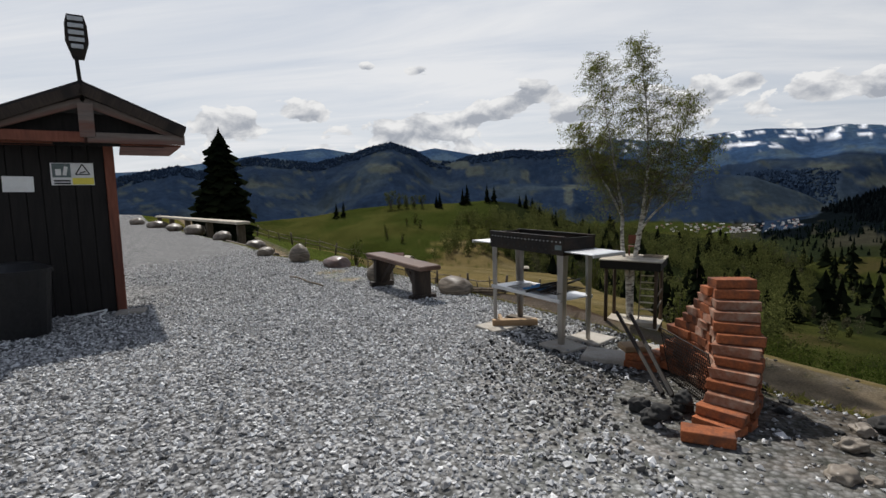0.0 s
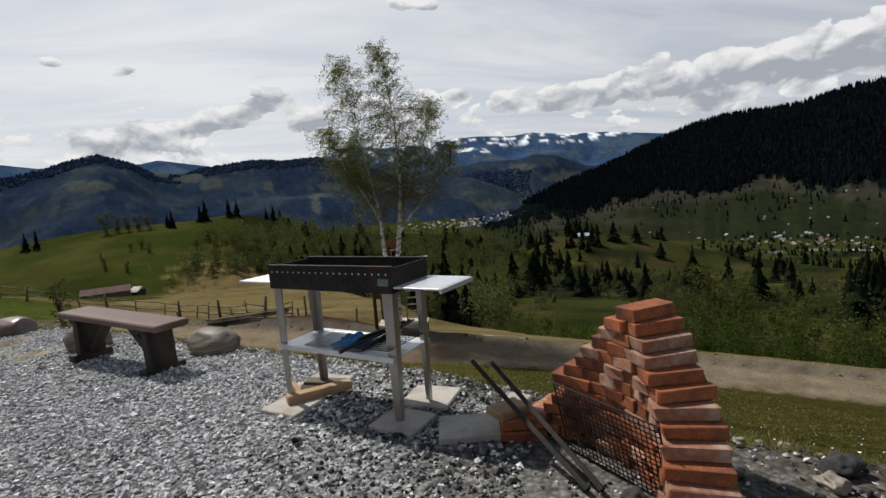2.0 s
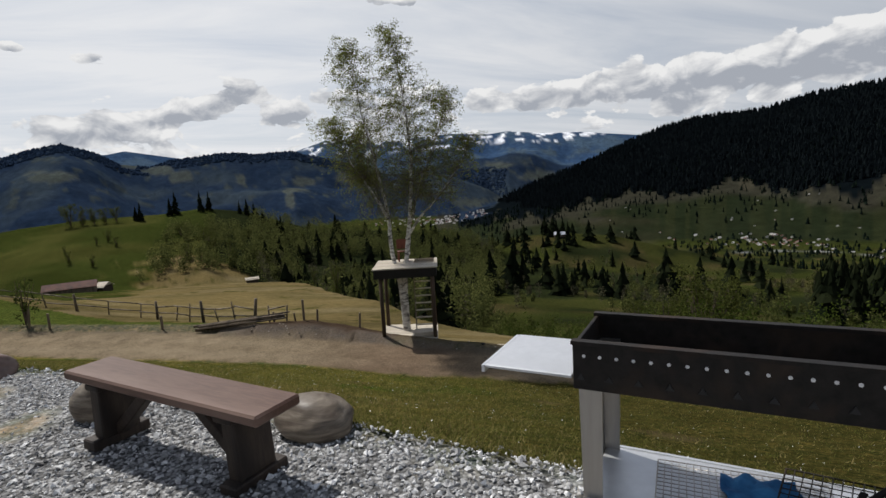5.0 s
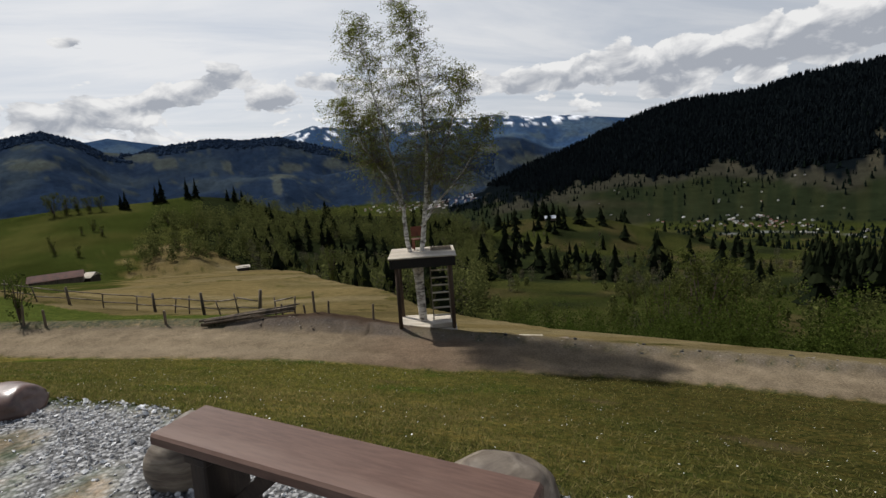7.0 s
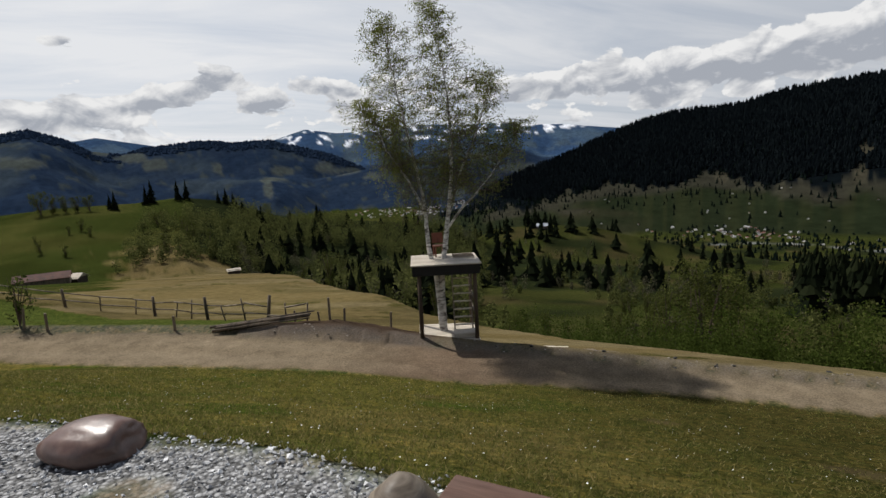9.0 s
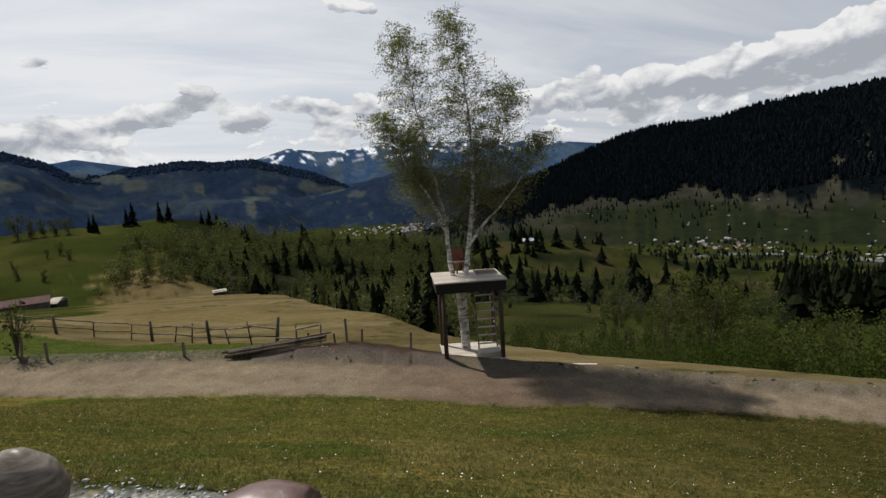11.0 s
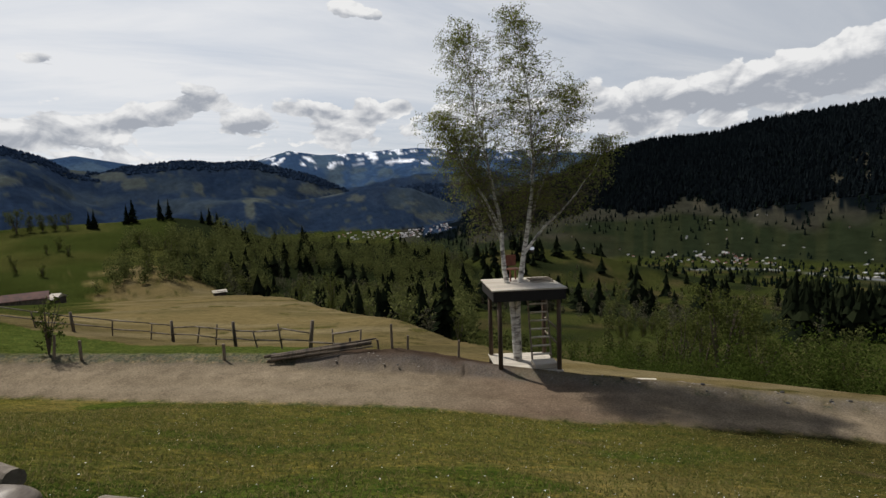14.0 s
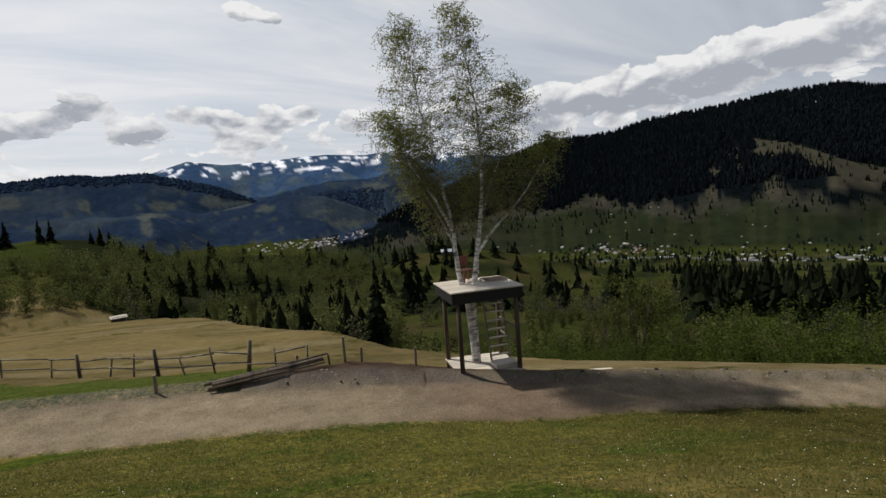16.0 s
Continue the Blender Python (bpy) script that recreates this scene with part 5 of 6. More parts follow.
# ---- fence, logs, small trees below the road ----
def fence():
    f = thing("rail_fence", pose(0, 0, 0), "rustic fence of thin leaning stakes and round rails", "fence")
    rg = random.Random(5)
    line = [(-40.0, 66.0), (-30, 58), (-22.0, 53.5), (-13.5, 48.8), (-7.08, 45.1), (-4.54, 42.1), (-1.7, 37.0), (0.2, 33.0), (1.6, 29.6)]
    P = [Vector((x, y, hz(x, y))) for x, y in line]
    stakes = []
    for a, b in zip(P, P[1:]):
        n = max(2, round((b - a).length / 2.3))
        for k in range(n):
            p = a.lerp(b, k / n)
            stakes.append(Vector((p.x, p.y, hz(p.x, p.y))))
    stakes.append(P[-1])
    for i, p in enumerate(stakes):
        h = rg.uniform(0.95, 1.3) if i % 3 else rg.uniform(1.25, 1.45)
        r0 = 0.045 if i % 3 else 0.10
        lean = Vector((rg.uniform(-0.22, 0.22), rg.uniform(-0.1, 0.1), 0))
        rodpart("stake", p - Vector((0, 0, 0.15)), p + lean + Vector((0, 0, h)), r0, r0 * 0.85, POST_WOOD, f, 7)
    for a, b in zip(stakes, stakes[1:]):
        for z in (0.45, 0.95):
            if rg.random() < 0.12:
                continue
            rodpart("rail", a + Vector((0, 0, z + rg.uniform(-0.1, 0.1))), b + Vector((0, 0, z + rg.uniform(-0.1, 0.1))), 0.045, 0.035, ROUND_WOOD, f, 6)


fence()
for (x, y, h, r, lean) in ((2.2, 27.3, 0.95, 0.055, 0), (-3.69, 29.0, 0.66, 0.06, 0), (2.75, 27.1, 0.55, 0.05, 0.05), (-8.3, 31.0, 0.70, 0.055, 0), (-9.2, 31.5, 0.85, 0.05, 0.1), (-16.5, 35.0, 0.85, 0.06, 0), (4.46, 26.1, 0.68, 0.05, 0.05), (1.0, 28.9, 0.5, 0.05, 0), (1.9, 28.0, 0.45, 0.045, -0.05)):
    z = hz(x, y)
    bm = bmesh.new()
    rod(bm, (0, 0, -0.2), (lean, 0, h), r, r * 0.9, 8)
    ob = part("fence_post", bm, POST_WOOD, None, "", False)
    ob.matrix_basis = pose(x, y, z)
    tagged(ob, "short weathered wooden post at the roadside", "post", "roadside posts")
rg = random.Random(9)
for i in range(8):
    bm = bmesh.new()
    L = rg.uniform(3.4, 4.2)
    rod(bm, (-L / 2, 0, 0), (L / 2, 0, 0), rg.uniform(0.040, 0.058), rg.uniform(0.032, 0.045), 9)
    ob = part("log", bm, POST_WOOD, None, "", False)
    row, lay = i % 5, i // 5
    x, y = -0.5 + 0.03 * row + 0.05 * lay, 27.5 + 0.15 * row + 0.07 * lay
    zz = hz(-0.5, 27.6)
    ob.matrix_basis = pose(x, y, zz + 0.12 + 0.11 * lay, 0, -3 + rg.uniform(-1, 1), -12 + rg.uniform(-3, 3))
    tagged(ob, "long grey debarked log in a stack by the road", "log", "stacked logs")
for (x, y, ln, rz, mt) in ((9.3, 21.9, 1.7, -30, GREY_WOOD), (10.4, 21.2, 1.1, -22, POST_WOOD), (11.2, 20.9, 1.3, -40, POST_WOOD)):
    ob = boxpart("loose_board", (ln, 0.24, 0.05), (x, y, hz(x, y) + 0.06), mt, None, (0, 3, rz), 0.004)
    tagged(ob, "weathered board lying on the road's verge", "board", "boards by the road")
rg = random.Random(15)
for i in range(120):
    s = rg.uniform(-14, 12)
    v = float(road_far(s)) + rg.uniform(-0.15, 0.7)
    if -8.3 < s < -4.5:
        continue
    x, y = 0.907 * s + 0.42 * v, -0.42 * s + 0.907 * v
    k = rg.uniform(0.04, 0.10) + (0.07 if i % 9 == 0 else 0)
    ob = boulder(pose(x, y, hz(x, y) - 0.03, 0, 0, rg.uniform(0, 360)), (k, k * 0.8, k * 0.5), ROCK if i % 3 else DARK_ROCK, "small rough stone on the road's edge", i * 1.7, 0)
    ob.name = "stone"
    tagged(ob, "", "stone", "stones by the road")

# ---- trees ----
def spruce_parts(seed, h, w, tiers=18, per=13, taper=0.85):
    """Meshes of a spruce: trunk, and a crown of drooping jagged boughs."""
    rg = random.Random(seed)
    bm = bmesh.new()
    rod(bm, (0, 0, 0), (0, 0, h * 0.97), h * 0.014, h * 0.002, 7)
    tm = bpy.data.meshes.new("trunk")
    bm.to_mesh(tm)
    bm.free()
    tm.materials.append(BARK)
    V, F = [], []
    for i in range(tiers):
        f = i / (tiers - 1)
        z = h * (0.10 + 0.88 * f)
        reach = w * (1 - f) ** taper + 0.02 * w
        for k in range(max(5, int(per * (1 - 0.5 * f)))):
            a = rg.uniform(0, 2 * math.pi)
            r = reach * rg.uniform(0.6, 1.12) * (0.78 + 0.5 * noise.noise((math.cos(a) * 1.3 + seed, math.sin(a) * 1.3, f * 5)) + 0.12)
            d = Vector((math.cos(a), math.sin(a), 0))
            s = Vector((-d.y, d.x, 0))
            wd = 0.20 * r + 0.05 * w
            zz = z + rg.uniform(-0.02, 0.02) * h
            b = len(V)
            V += [Vector((0, 0, zz + 0.05 * h)), d * r * 0.5 + s * wd + Vector((0, 0, zz - 0.10 * r)), d * r * 0.5 - s * wd + Vector((0, 0, zz - 0.10 * r)), d * r + Vector((0, 0, zz - 0.30 * r + rg.uniform(0, 0.12) * r)), d * r * 0.55 + Vector((0, 0, zz - 0.42 * r)),
                  d * r * 0.85 + s * wd * 0.9 + Vector((0, 0, zz - 0.34 * r)), d * r * 0.85 - s * wd * 0.9 + Vector((0, 0, zz - 0.34 * r))]
            F += [(b, b + 1, b + 3), (b, b + 3, b + 2), (b + 1, b + 4, b + 3), (b + 2, b + 3, b + 4), (b + 1, b + 5, b + 3), (b + 2, b + 3, b + 6)]
    return tm, raw_mesh("crown", [tuple(v) for v in V], F, NEEDLES)


def tree_thing(name, meshes, m, label, group):
    t = thing(name, m, label, "tree", group)
    for nm, me in zip(("trunk", "crown"), meshes):
        o = new(nm, me)
        o.parent = t
    return t


def at_polar(az, r):
    return OX + math.sin(radians(az)) * r, OY + math.cos(radians(az)) * r


sp = [spruce_parts(s, 10.0, 2.3) for s in (1, 2, 3)]
rg = random.Random(33)
# the dark spruce beside the yard
tree_thing("spruce_tree", spruce_parts(8, 10.6, 3.3, 34, 26, 0.55), pose(-22.6, 38.9, -4.4), "dense dark spruce standing beyond the gravel yard", "")
# spruces that stand alone: azimuth, distance, height
LONE = [(27.2, 57, -5.3 - hz(*at_polar(27.2, 57))), (24.0, 64, 4.5), (9.6, 175, 7), (-2.2, 415, 16), (-1.4, 420, 15), (-4.5, 418, 17), (-5.0, 416, 14), (-7.6, 405, 13), (-8.0, 408, 11), (-18.6, 400, 13), (-19.4, 402, 12), (2.2, 415, 13), (2.9, 420, 11), (1.5, 418, 10), (33.6, 300, 9), (38.6, 320, 15), (40.5, 280, 13), (42.0, 380, 20), (45.5, 300, 12), (47.2, 420, 22), (49.0, 330, 12), (51.5, 450, 21), (55.0, 420, 16), (36.0, 390, 16), (31.5, 310, 14), (58.0, 260, 13), (60.5, 300, 18), (62.0, 210, 13), (64.0, 230, 15), (66.5, 190, 13), (57.0, 190, 10), (69.0, 210, 15), (35.0, 250, 11), (29.5, 180, 11)]
for i, (az, r, h) in enumerate(LONE):
    h = h * 0.62 if az > 29 else h
    x, y = at_polar(az, r)
    tree_thing("spruce_tree", sp[i % 3], pose(x, y, hz(x, y) - 0.1, 0, 0, rg.uniform(0, 360)) @ Matrix.Diagonal((h / 10 * rg.uniform(0.85, 1.2), h / 10, h / 10, 1)), "dark green spruce on the hillside", "hillside spruces")


def leafy_parts(seed, h, w, n, mat, size):
    """Meshes of a young broad-leaved tree: forked trunk and a loose crown in clumps."""
    rg, r2 = random.Random(seed), np.random.default_rng(seed)
    bm = bmesh.new()
    cl = []
    for k in range(6):
        a, b = rg.uniform(0, 2 * math.pi), rg.uniform(0.25, 1)
        tip = Vector((math.cos(a) * w * 0.55 * b, math.sin(a) * w * 0.55 * b, h * (0.72 + 0.25 * (1 - b))))
        base = Vector((0, 0, h * 0.12 * rg.random()))
        pts = [base, base.lerp(tip, 0.35) + Vector((0, 0, h * 0.08)), base.lerp(tip, 0.7) + Vector((0, 0, h * 0.05)), tip]
        tube(bm, pts, [h * 0.011, h * 0.008, h * 0.005, h * 0.002], 5)
        for j in range(7):
            f = rg.uniform(0.06, 1.0)
            cl.append((base.lerp(tip, f) + Vector((rg.gauss(0, w * 0.13), rg.gauss(0, w * 0.13), rg.gauss(0, h * 0.04))), w * rg.uniform(0.10, 0.22)))
    tm = bpy.data.meshes.new("trunk")
    bm.to_mesh(tm)
    bm.free()
    tm.materials.append(BARK)
    pts = []
    for c, r in cl:
        q = r2.normal(size=(n // len(cl), 3))
        q *= (r2.random(len(q)) ** 0.4 / np.linalg.norm(q, axis=1))[:, None]
        pts.append(np.array(c) + q * np.array([r, r, r * 1.5]))
    return tm, leaf_mesh("crown", np.concatenate(pts), size, mat, r2, 0.3)


lf = [leafy_parts(s, 10.0, 4.6, 3600, YOUNG_LEAF, 0.12) for s in (41, 42, 43, 44)]
# young trees and tall thickets below the road: azimuth, distance, height
TALL = ((48.0, 66, 6.5), (50.6, 70, 8.5), (52.6, 64, 10.0), (54.4, 72, 12.0), (56.0, 66, 14.0), (57.6, 71, 12.5), (59.4, 62, 9.0), (61.5, 75, 7.5), (66, 80, 7), (74.5, 60, 9), (76, 66, 11), (79, 62, 11))
for i in range(58):
    az = rg.uniform(36, 80)
    r, h = (rg.uniform(44, 80), rg.uniform(2.5, 5.5)) if i < 34 else (rg.uniform(80, 160), rg.uniform(3, 6.5))
    if i < len(TALL):
        az, r, h = TALL[i]
    x, y = at_polar(az, r)
    tree_thing("young_tree", lf[i % 4], pose(x, y, hz(x, y) - 0.3, 0, 0, rg.uniform(0, 360)) @ Matrix.Diagonal((h / 9.5, h / 9.5, h / 10, 1)), "young broad-leaved tree in fresh spring green", "young trees below the road")
for i in range(26):
    az, r, h = rg.uniform(-17, 1), rg.uniform(260, 350), rg.uniform(4, 9)
    if i > 14:
        az, r, h = rg.uniform(-4, 4), rg.uniform(250, 300), rg.uniform(7, 12)
    if i < 5:
        az, r, h = -13.2 + 0.9 * i, 408, rg.uniform(11, 17)
    x, y = at_polar(az, r)
    tree_thing("young_tree", lf[i % 4], pose(x, y, hz(x, y) - 0.3, 0, 0, rg.uniform(0, 360)) @ Matrix.Diagonal((h / 9, h / 9, h / 10, 1)), "broad-leaved tree in spring green on the pasture", "pasture trees")
for (az, r, h) in ((14.2, 74, 6.0), (18.0, 62, 3.0), (16.0, 70, 2.2), (10.8, 95, 4.0), (28.6, 42, 4.0), (22.0, 52, 2.4)):
    x, y = at_polar(az, r)
    tree_thing("small_tree", lf[1], pose(x, y, hz(x, y) - 0.1) @ Matrix.Diagonal((h / 12, h / 12, h / 10, 1)), "small thin tree on the dry meadow", "meadow trees")
x, y = -9.4, 31.9
tree_thing("sapling", leafy_parts(77, 2.5, 1.1, 320, BUSH, 0.07), pose(x, y, hz(x, y) - 0.05), "thin young sapling planted by the road", "")


def conifers(name, pts, hs, mat, label, tiers=((0.08, 0.55, 1.0), (0.36, 0.80, 0.72), (0.62, 1.0, 0.42)), slim=(0.15, 0.24), sides=6):
    """One joined wood of simple ragged spruces."""
    n, k = len(pts), len(tiers)
    r2 = np.random.default_rng(n)
    h = np.asarray(hs)
    w = h * r2.uniform(*slim, n)
    V = np.zeros((n, k, sides + 1, 3))
    V[:] = np.asarray(pts)[:, None, None, :]
    for i, (lo, hi, wide) in enumerate(tiers):
        a = r2.uniform(0, 6, n)[:, None] + np.arange(sides) * 2 * math.pi / sides
        q = (w * wide)[:, None] * r2.uniform(0.42, 1.45, (n, sides))
        V[:, i, 0, 2] += h * hi
        V[:, i, 1:, 0] += np.cos(a) * q
        V[:, i, 1:, 1] += np.sin(a) * q
        V[:, i, 1:, 2] += h[:, None] * (lo + r2.uniform(-0.06, 0.07, (n, sides)))
    fan = np.array([(0, 1 + j, 1 + (j + 1) % sides) for j in range(sides)])
    F = (fan[None] + (sides + 1) * np.arange(n * k)[:, None, None]).reshape(-1, 3)
    return tagged(new(name, raw_mesh(name, V.reshape(-1, 3), F, mat)), label, "forest", kind="stuff")


def wood(n, azr, rr, hr, keep):
    az, r = rng.uniform(*azr, n), rng.uniform(*rr, n)
    x, y = OX + np.sin(np.radians(az)) * r, OY + np.cos(np.radians(az)) * r
    z = height(x, y)
    k = keep(x, y, z, az, r)
    h = rng.uniform(*hr, n)
    return np.stack([x, y, z - 0.3], -1)[k], h[k]


FINE = ((0.05, 0.36, 1.0), (0.22, 0.54, 0.82), (0.40, 0.70, 0.64), (0.56, 0.86, 0.45), (0.72, 1.0, 0.27))
# spruce wood behind the dry meadow
p, h = wood(330, (2, 28), (95, 430), (5, 15), lambda x, y, z, az, r: (r > brow(az) * 1.0 + 22) & (fbm(x / 30, y / 30, 3) > 0.44) & (az > 3 + (430 - r) * 0.006))
conifers("spruce_wood", p, h, NEEDLES, "dense mixed spruce wood behind the dry meadow", FINE, (0.22, 0.38), 8)
# groups over the lower hills
CLUMP = lambda x, y, k, t: fbm(x / 38 + k, y / 38, 4) > t
p, h = wood(640, (28, 84), (150, 620), (7, 20), lambda x, y, z, az, r: (CLUMP(x, y, 3, 0.585) | (rng.random(len(x)) < 0.09)) & (r > 200 - 50 * (az > 60)))
conifers("hill_spruces", p, h, NEEDLES, "dark spruces in groups over the lower pastures", FINE, (0.20, 0.36), 8)
p, h = wood(420, (61, 84), (170, 330), (8, 17), lambda x, y, z, az, r: CLUMP(x, y, 6, 0.47))
conifers("dark_spruces", p, h, NEEDLES, "dense dark spruces in the hollow below the road", FINE, (0.18, 0.30), 8)
p, h = wood(2600, (25, 84), (640, 1330), (6, 14), lambda x, y, z, az, r: CLUMP(x, y, 13, 0.60) | (rng.random(len(x)) < 0.03))
conifers("scattered_spruces", p, h, FAR_NEEDLES, "scattered dark spruces over the far pastures")


def thinning(x, y, z, az, r):
    below = slope_edge(az) - np.degrees(np.arctan2(z - 1.35, r))
    odds = np.clip(0.55 - 0.24 * below, 0.05, 0.55)
    return (r > 1480) & (rng.random(len(x)) < odds * np.where(fbm(x / 70 + 3, y / 70, 4) > 0.50, 1.0, 0.22))


p, h = wood(420, (48, 84), (1100, 1450), (5, 11), lambda x, y, z, az, r: rng.random(len(x)) < 0.9)
conifers("village_trees", p, h, FAR_NEEDLES, "dark trees between the village houses", slim=(0.3, 0.55))
p, h = wood(11000, (24, 86), (1400, 2250), (9, 22), thinning)
conifers("slope_spruces", p, h, FAR_NEEDLES, "spruces strewn over the far pasture slope")
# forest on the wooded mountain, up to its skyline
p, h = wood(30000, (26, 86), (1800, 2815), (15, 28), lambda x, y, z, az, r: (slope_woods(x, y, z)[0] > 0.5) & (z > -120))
conifers("mountain_forest", p, h, HAZED_RIDGE_NEEDLES, "spruce forest covering the mountain up to its ridge", ((0.0, 0.62, 1.0), (0.4, 1.0, 0.6)), (0.20, 0.34), 5)
# spruces on the far hills, their needles tinted with haze blue
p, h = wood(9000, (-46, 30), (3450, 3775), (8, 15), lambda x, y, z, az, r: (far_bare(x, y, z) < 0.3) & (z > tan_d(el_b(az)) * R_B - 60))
conifers("blue_forest", p, h, HAZE_BLUE_NEEDLES, "spruce forest along the far hills, tinted blue for haze", ((0.0, 1.0, 1.0),), (0.6, 1.0), 5)


def leaf_wood(name, n, azr, rr, hr, keep, label, size, mat=None, girth=0.26, m=120):
    """One joined wood of broad-leaved crowns, each a loose heap of leaves."""
    p, h = wood(n, azr, rr, hr, keep)
    r2 = np.random.default_rng(n)
    q = r2.normal(size=(len(p), m, 3))
    q *= (r2.random((len(p), m)) ** 0.35 / np.linalg.norm(q, axis=2))[..., None]
    c = p[:, None, :] + q * (h[:, None, None] * np.array([girth, girth, 0.48])) + np.array([0, 0, 0.5]) * h[:, None, None]
    return tagged(new(name, leaf_mesh(name, c.reshape(-1, 3), size, mat or BUSH, r2, 0.0)), label, "forest", kind="stuff")


IN_WOOD = lambda x, y, az, r, k, t: (r > brow(az) + 25) & (fbm(x / 40 + k, y / 40, 3) > t) & (az > 2 + (430 - r) * 0.005)
leaf_wood("leafy_wood", 2700, (0, 30), (100, 430), (6, 13), lambda x, y, z, az, r: IN_WOOD(x, y, az, r, 8, 0.36), "young broad-leaved wood mixed with the spruces", 0.42, WOOD_LEAF, 0.30, 85)
leaf_wood("budding_wood", 700, (1, 29), (100, 420), (6, 11), lambda x, y, z, az, r: IN_WOOD(x, y, az, r, 21, 0.47), "grey-green budding trees among the spruces", 0.36, BUD_LEAF, 0.24)
leaf_wood("hill_wood", 340, (-9, 7), (235, 345), (6, 12), lambda x, y, z, az, r: (az > -8 + (r - 240) * 0.03) & (fbm(x / 30 + 2, y / 30, 3) > 0.40), "broad-leaved wood on the pasture hill", 0.42, WOOD_LEAF)
leaf_wood("thicket", 620, (29, 82), (75, 400), (3, 7), lambda x, y, z, az, r: fbm(x / 30 + 1, y / 30, 3) > 0.46, "thickets of young broad-leaved trees on the slope", 0.36, WOOD_LEAF)
leaf_wood("budding_thicket", 420, (29, 82), (75, 420), (3, 8), lambda x, y, z, az, r: fbm(x / 30 + 12, y / 30, 3) > 0.46, "grey-brown budding thickets on the slope", 0.30, BUD_LEAF, 0.22)
leaf_wood("near_thicket", 640, (36, 82), (27, 58), (1.8, 5.6), lambda x, y, z, az, r: r > brow(az) + table(az, (36, 11), (50, 7), (60, 4.0), (70, 1.8), (82, 1.5)), "low fresh green thicket below the road", 0.075, FRESH_LEAF, 0.17, 230)


# ---- houses ----
def house_parts(w, d, h, wall, roof, pitch=0.75):
    bm = bmesh.new()
    box(bm, (w, d, h), (0, 0, h / 2))
    bmw = bpy.data.meshes.new("wall")
    bm.to_mesh(bmw)
    bm.free()
    bmw.materials.append(wall)
    bm = bmesh.new()
    o, t, rh = 0.5, 0.18, h * pitch
    for s in (-1, 1):
        a = [bm.verts.new(q) for q in ((-w / 2 - o, s * (d / 2 + o), h - 0.3), (w / 2 + o, s * (d / 2 + o), h - 0.3), (w / 2 + o, 0, h + rh), (-w / 2 - o, 0, h + rh))]
        b = [bm.verts.new(v.co - Vector((0, 0, t))) for v in a]
        for f in ((0, 1, 2, 3), (7, 6, 5, 4), (0, 4, 5, 1), (1, 5, 6, 2), (3, 2, 6, 7), (0, 3, 7, 4)):
            bm.faces.new([(a + b)[k] for k in f])
    for s in (-1, 1):
        bm.faces.new([bm.verts.new(q) for q in ((s * w / 2, -d / 2, h), (s * w / 2, d / 2, h), (s * w / 2, 0, h + rh - 0.1))])
    bmesh.ops.recalc_face_normals(bm, faces=bm.faces)
    rm = bpy.data.meshes.new("roof")
    bm.to_mesh(rm)
    bm.free()
    rm.materials.append(roof)
    return bmw, rm


def house(meshes, m, label, group, name="house"):
    t = thing(name, m, label, "house", group)
    for nm, me in zip(("wall", "roof"), meshes):
        o = new(nm, me)
        o.parent = t


kinds = [house_parts(11, 8, 4, HOUSE_WALL, HOUSE_ROOF), house_parts(9, 8, 5, HOUSE_WALL, RED_ROOF), house_parts(15, 9, 4, HOUSE_WALL, HOUSE_ROOF), house_parts(10, 9, 6, HOUSE_WALL, HOUSE_ROOF)]
house(house_parts(9, 6, 2.6, POST_WOOD, STEEL_TOP), pose(260.9, 370.8, hz(260.9, 370.8), 0, 0, -30), "lone barn with a bright sheet roof on the pasture", "")
x, y = at_polar(-13.6, 215)
house(house_parts(15, 7, 2.6, POST_WOOD, OLD_ROOF, 0.6), pose(x, y, hz(x, y) - 0.3, 0, 0, 8), "long low farm building under a faded red roof", "", "farmhouse")
x, y = at_polar(-11.6, 222)
house(house_parts(8, 6, 2.6, DARK_WOOD, GREY_WOOD, 0.5), pose(x, y, hz(x, y) - 0.3, 0, 0, -20), "small grey outbuilding beside the farm", "", "barn")
house(house_parts(4.2, 3.2, 1.9, DARK_WOOD, GREY_WOOD, 0.22), pose(4.8, 220.2, hz(4.8, 220.2), 0, 0, 5), "small hay shed at the wood's edge", "", "shed")
rg = random.Random(71)
for i in range(262):
    if i < 120:
        az, r = rg.gauss(22.5, 3.6), rg.uniform(2250, 2800)
    elif i < 225:
        az, r = (rg.gauss(55.5, 3.2), rg.uniform(1330, 1450)) if i % 2 else (rg.uniform(59, 81), rg.uniform(1120, 1420))
    else:
        az, r = rg.uniform(40, 82), rg.uniform(1420, 1900)
    x, y = at_polar(az, r)
    if hz(x, y) > -150 and (i < 225 or hz(x, y) > -90):
        continue
    house(kinds[i % 4], pose(x, y, hz(x, y) - 1.0, 0, 0, rg.uniform(-40, 40)) @ Matrix.Diagonal(((0.8, 0.8, 0.8, 1) if i < 120 else (0.62, 0.62, 0.5, 1)) if i < 225 else (0.42, 0.42, 0.42, 1)), "far village house with a pale wall", "village houses")


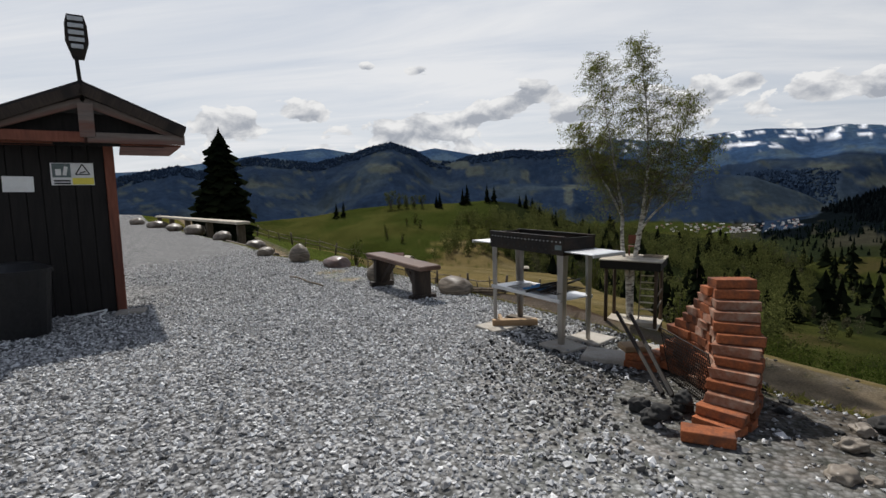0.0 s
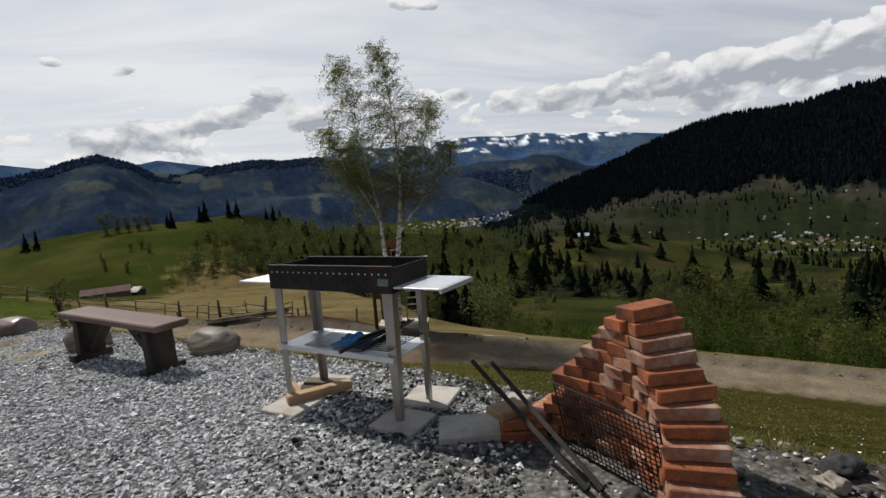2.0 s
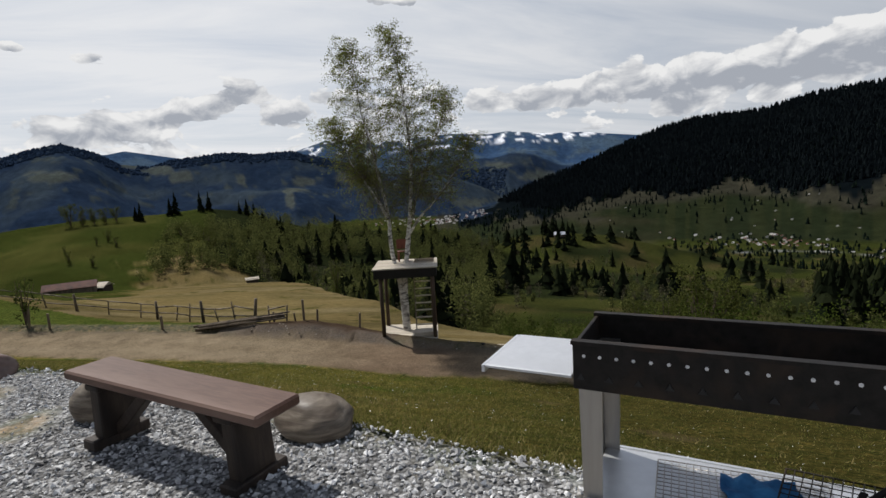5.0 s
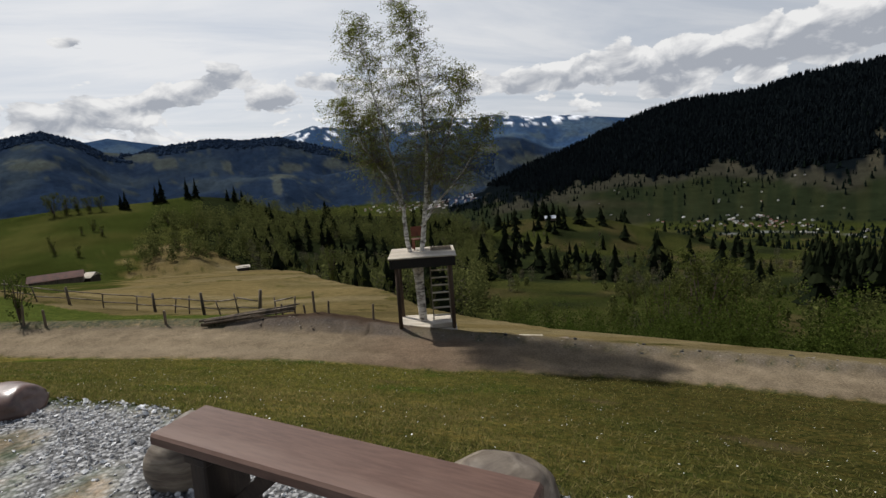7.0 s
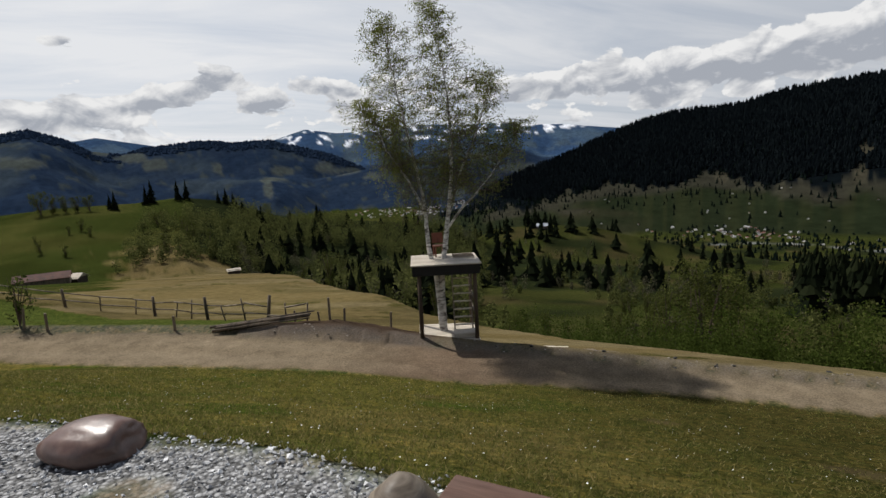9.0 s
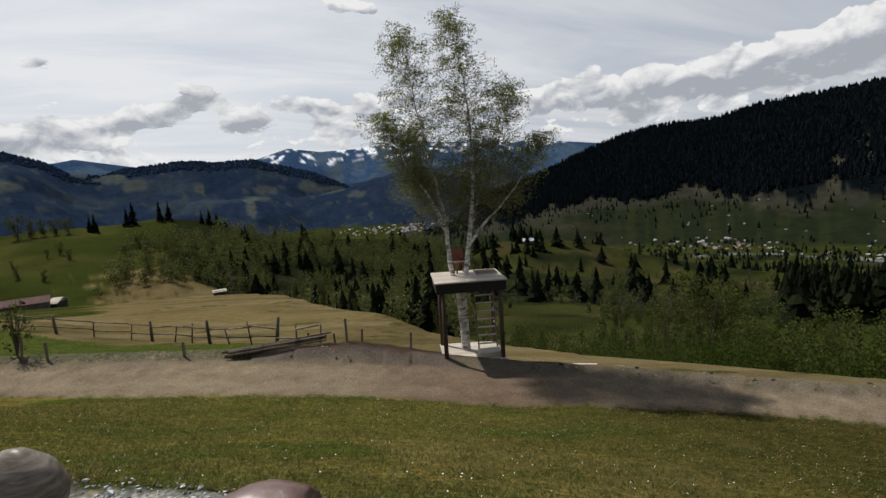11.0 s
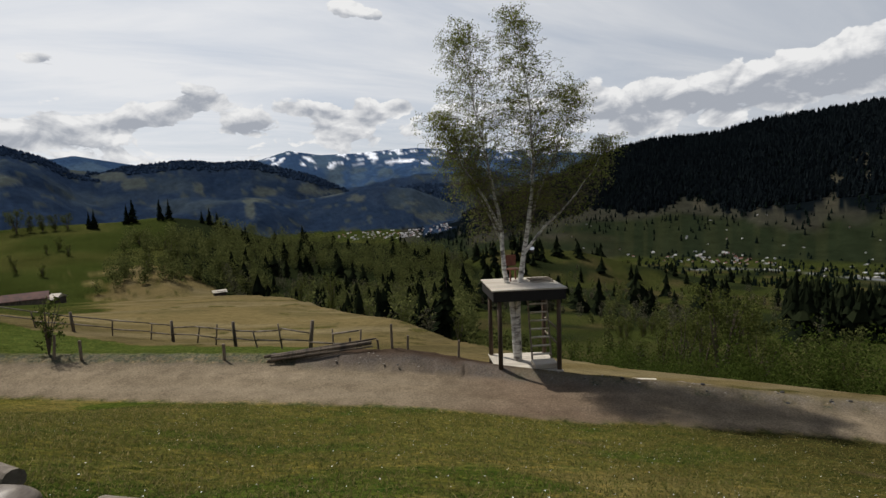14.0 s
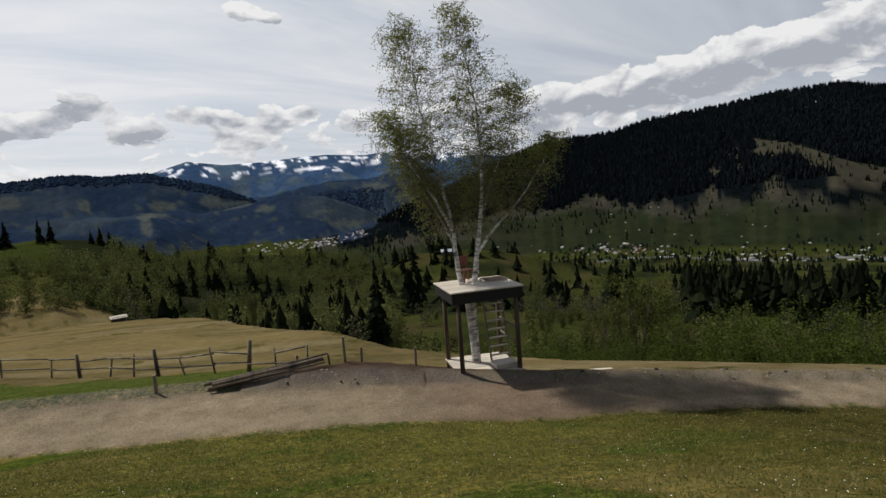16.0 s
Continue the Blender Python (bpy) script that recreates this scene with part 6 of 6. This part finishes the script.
# ---- loose stone and grass ----
def gravel():
    n = 300000
    x, y = rng.uniform(-7.5, 4.2, n), rng.uniform(-0.4, 15, n)
    s, v = sv(x, y)
    ve = gravel_edge(s) + 0.25 * (fbm(x * 1.6, y * 1.6, 4) - 0.47)
    px, py = np.clip(-0.40 * (y - 1) + 0.9, -6, 1), y
    fade = np.clip(np.minimum.reduce([x + 7.5, 4.2 - x, y + 0.4, 15 - y]) / 1.6 + 0.5 * (fbm(x, y, 3) - 0.5), 0, 1)
    k = (rng.random(n) < fade) & (v < ve + 0.05 + rng.exponential(0.12, n) * (rng.random(n) < 0.25)) & (rng.random(n) < np.clip(1.25 - np.hypot(x - 0.5, y - 3.2) / 9, 0.2, 1))
    k &= ~((x < -3.7) & (y < 7.5) & (y > 3.5) & (x < -4.4))
    thin = (np.hypot(x - 2.6, y - 3.0) < 1.25) & (rng.random(n) < 0.85)
    k &= ~thin
    for px, py, pr in ((-2.62, 9.30, 0.34), (-1.95, 8.35, 0.26), (-2.35, 8.7, 0.2)):
        k &= ~((np.hypot(x - px, (y - py) * 0.8) < pr) & (rng.random(n) < 0.85))
    x, y = x[k], y[k]
    n = len(x)
    z = height(x, y)
    sz = np.clip(rng.lognormal(-4.50, 0.36, n), 0.006, 0.028)
    octa = np.array([(1, 0, 0), (-1, 0, 0), (0, 1, 0), (0, -1, 0), (0, 0, 1), (0, 0, -1)], float)
    v = octa[None] * rng.uniform(0.6, 1.25, (n, 6, 1)) + rng.normal(0, 0.16, (n, 6, 3))
    a, t = rng.uniform(0, 6.28, n), rng.normal(0, 0.5, n)
    ct, st = np.cos(t)[:, None], np.sin(t)[:, None]
    v[:, :, 2] *= 0.7
    v[:, :, 0], v[:, :, 2] = v[:, :, 0] * ct - v[:, :, 2] * st, v[:, :, 0] * st + v[:, :, 2] * ct
    ca, sa = np.cos(a)[:, None], np.sin(a)[:, None]
    v[:, :, 0], v[:, :, 1] = v[:, :, 0] * ca - v[:, :, 1] * sa, v[:, :, 0] * sa + v[:, :, 1] * ca
    v = v * sz[:, None, None] + np.stack([x, y, z + sz * 0.35], -1)[:, None, :]
    f = np.array([(0, 2, 4), (2, 1, 4), (1, 3, 4), (3, 0, 4), (2, 0, 5), (1, 2, 5), (3, 1, 5), (0, 3, 5)])
    # stones darkened for soot and, as painted shade, for the grill's shadow
    sooty = rng.random(n) < 0.72 * np.clip(1.6 - np.hypot((x - 1.7) / 0.95, (y - 3.95) / 1.15), 0, 1)
    for name, mat, sel, label in (("gravel", STONES, ~sooty, "loose pale grey crushed stone covering the yard"), ("dark_gravel", DARK_STONES, sooty, "dark crushed stone round grill and fire place, soot with shade painted in")):
        q = v[sel]
        F = (f[None] + 6 * np.arange(len(q))[:, None, None]).reshape(-1, 3)
        tagged(new(name, raw_mesh(name, q.reshape(-1, 3), F, mat)), label, "gravel", kind="stuff")


gravel()


def grass():
    n = 170000
    r2 = np.random.default_rng(3)
    s, u = r2.uniform(-16, 7, n), r2.random(n) ** 2.2
    ve, vn = gravel_edge(s), road_near(s)
    v = ve + 0.02 + (vn - ve) * u
    x, y = 0.907 * s + 0.42 * v, -0.42 * s + 0.907 * v
    k = ((fbm(x * 1.7, y * 1.7, 4) + 0.5 * r2.random(n)) > 0.52) & (r2.random(n) < np.clip(1.0 - (s + 4) / 9, 0.35, 1))
    x, y, u = x[k], y[k], u[k]
    z = height(x, y)
    n = len(x)
    h = r2.uniform(0.012, 0.036, n) * (0.7 + 1.0 * fbm(x * 2, y * 2, 3))
    a = r2.uniform(0, 6.28, n)
    w = 0.006 + 0.012 * u
    lean = r2.normal(0, 0.9, (n, 2)) * h[:, None]
    c, q = np.cos(a) * w, np.sin(a) * w
    V = np.stack([np.stack([x - c, y - q, z - 0.005], -1), np.stack([x + c, y + q, z - 0.005], -1), np.stack([x + lean[:, 0], y + lean[:, 1], z + h], -1)], 1)
    tagged(new("grass", raw_mesh("grass", V.reshape(-1, 3), np.arange(3 * n).reshape(n, 3), GRASS)), "short tufted grass on the bank above the road", "grass", kind="stuff")


grass()


def daisies():
    n = 700
    r2 = np.random.default_rng(8)
    s, u = r2.uniform(-14, 5, n), r2.random(n)
    ve, vn = gravel_edge(s), road_near(s)
    v = ve + 0.2 + (vn - ve - 0.4) * u
    x, y = 0.907 * s + 0.42 * v, -0.42 * s + 0.907 * v
    z = height(x, y) + 0.035
    a, w = r2.uniform(0, 6.28, n), r2.uniform(0.005, 0.010, n)
    c, q = np.cos(a) * w, np.sin(a) * w
    V = np.stack([np.stack([x + c, y + q, z], -1), np.stack([x - q, y + c, z + 0.004], -1), np.stack([x - c, y - q, z], -1), np.stack([x + q, y - c, z + 0.004], -1)], 1)
    tagged(new("daisies", raw_mesh("daisies", V.reshape(-1, 3), np.arange(4 * n).reshape(n, 4), WHITE_SIGN)), "tiny white flowers strewn through the grass", "flowers", kind="stuff")


daisies()
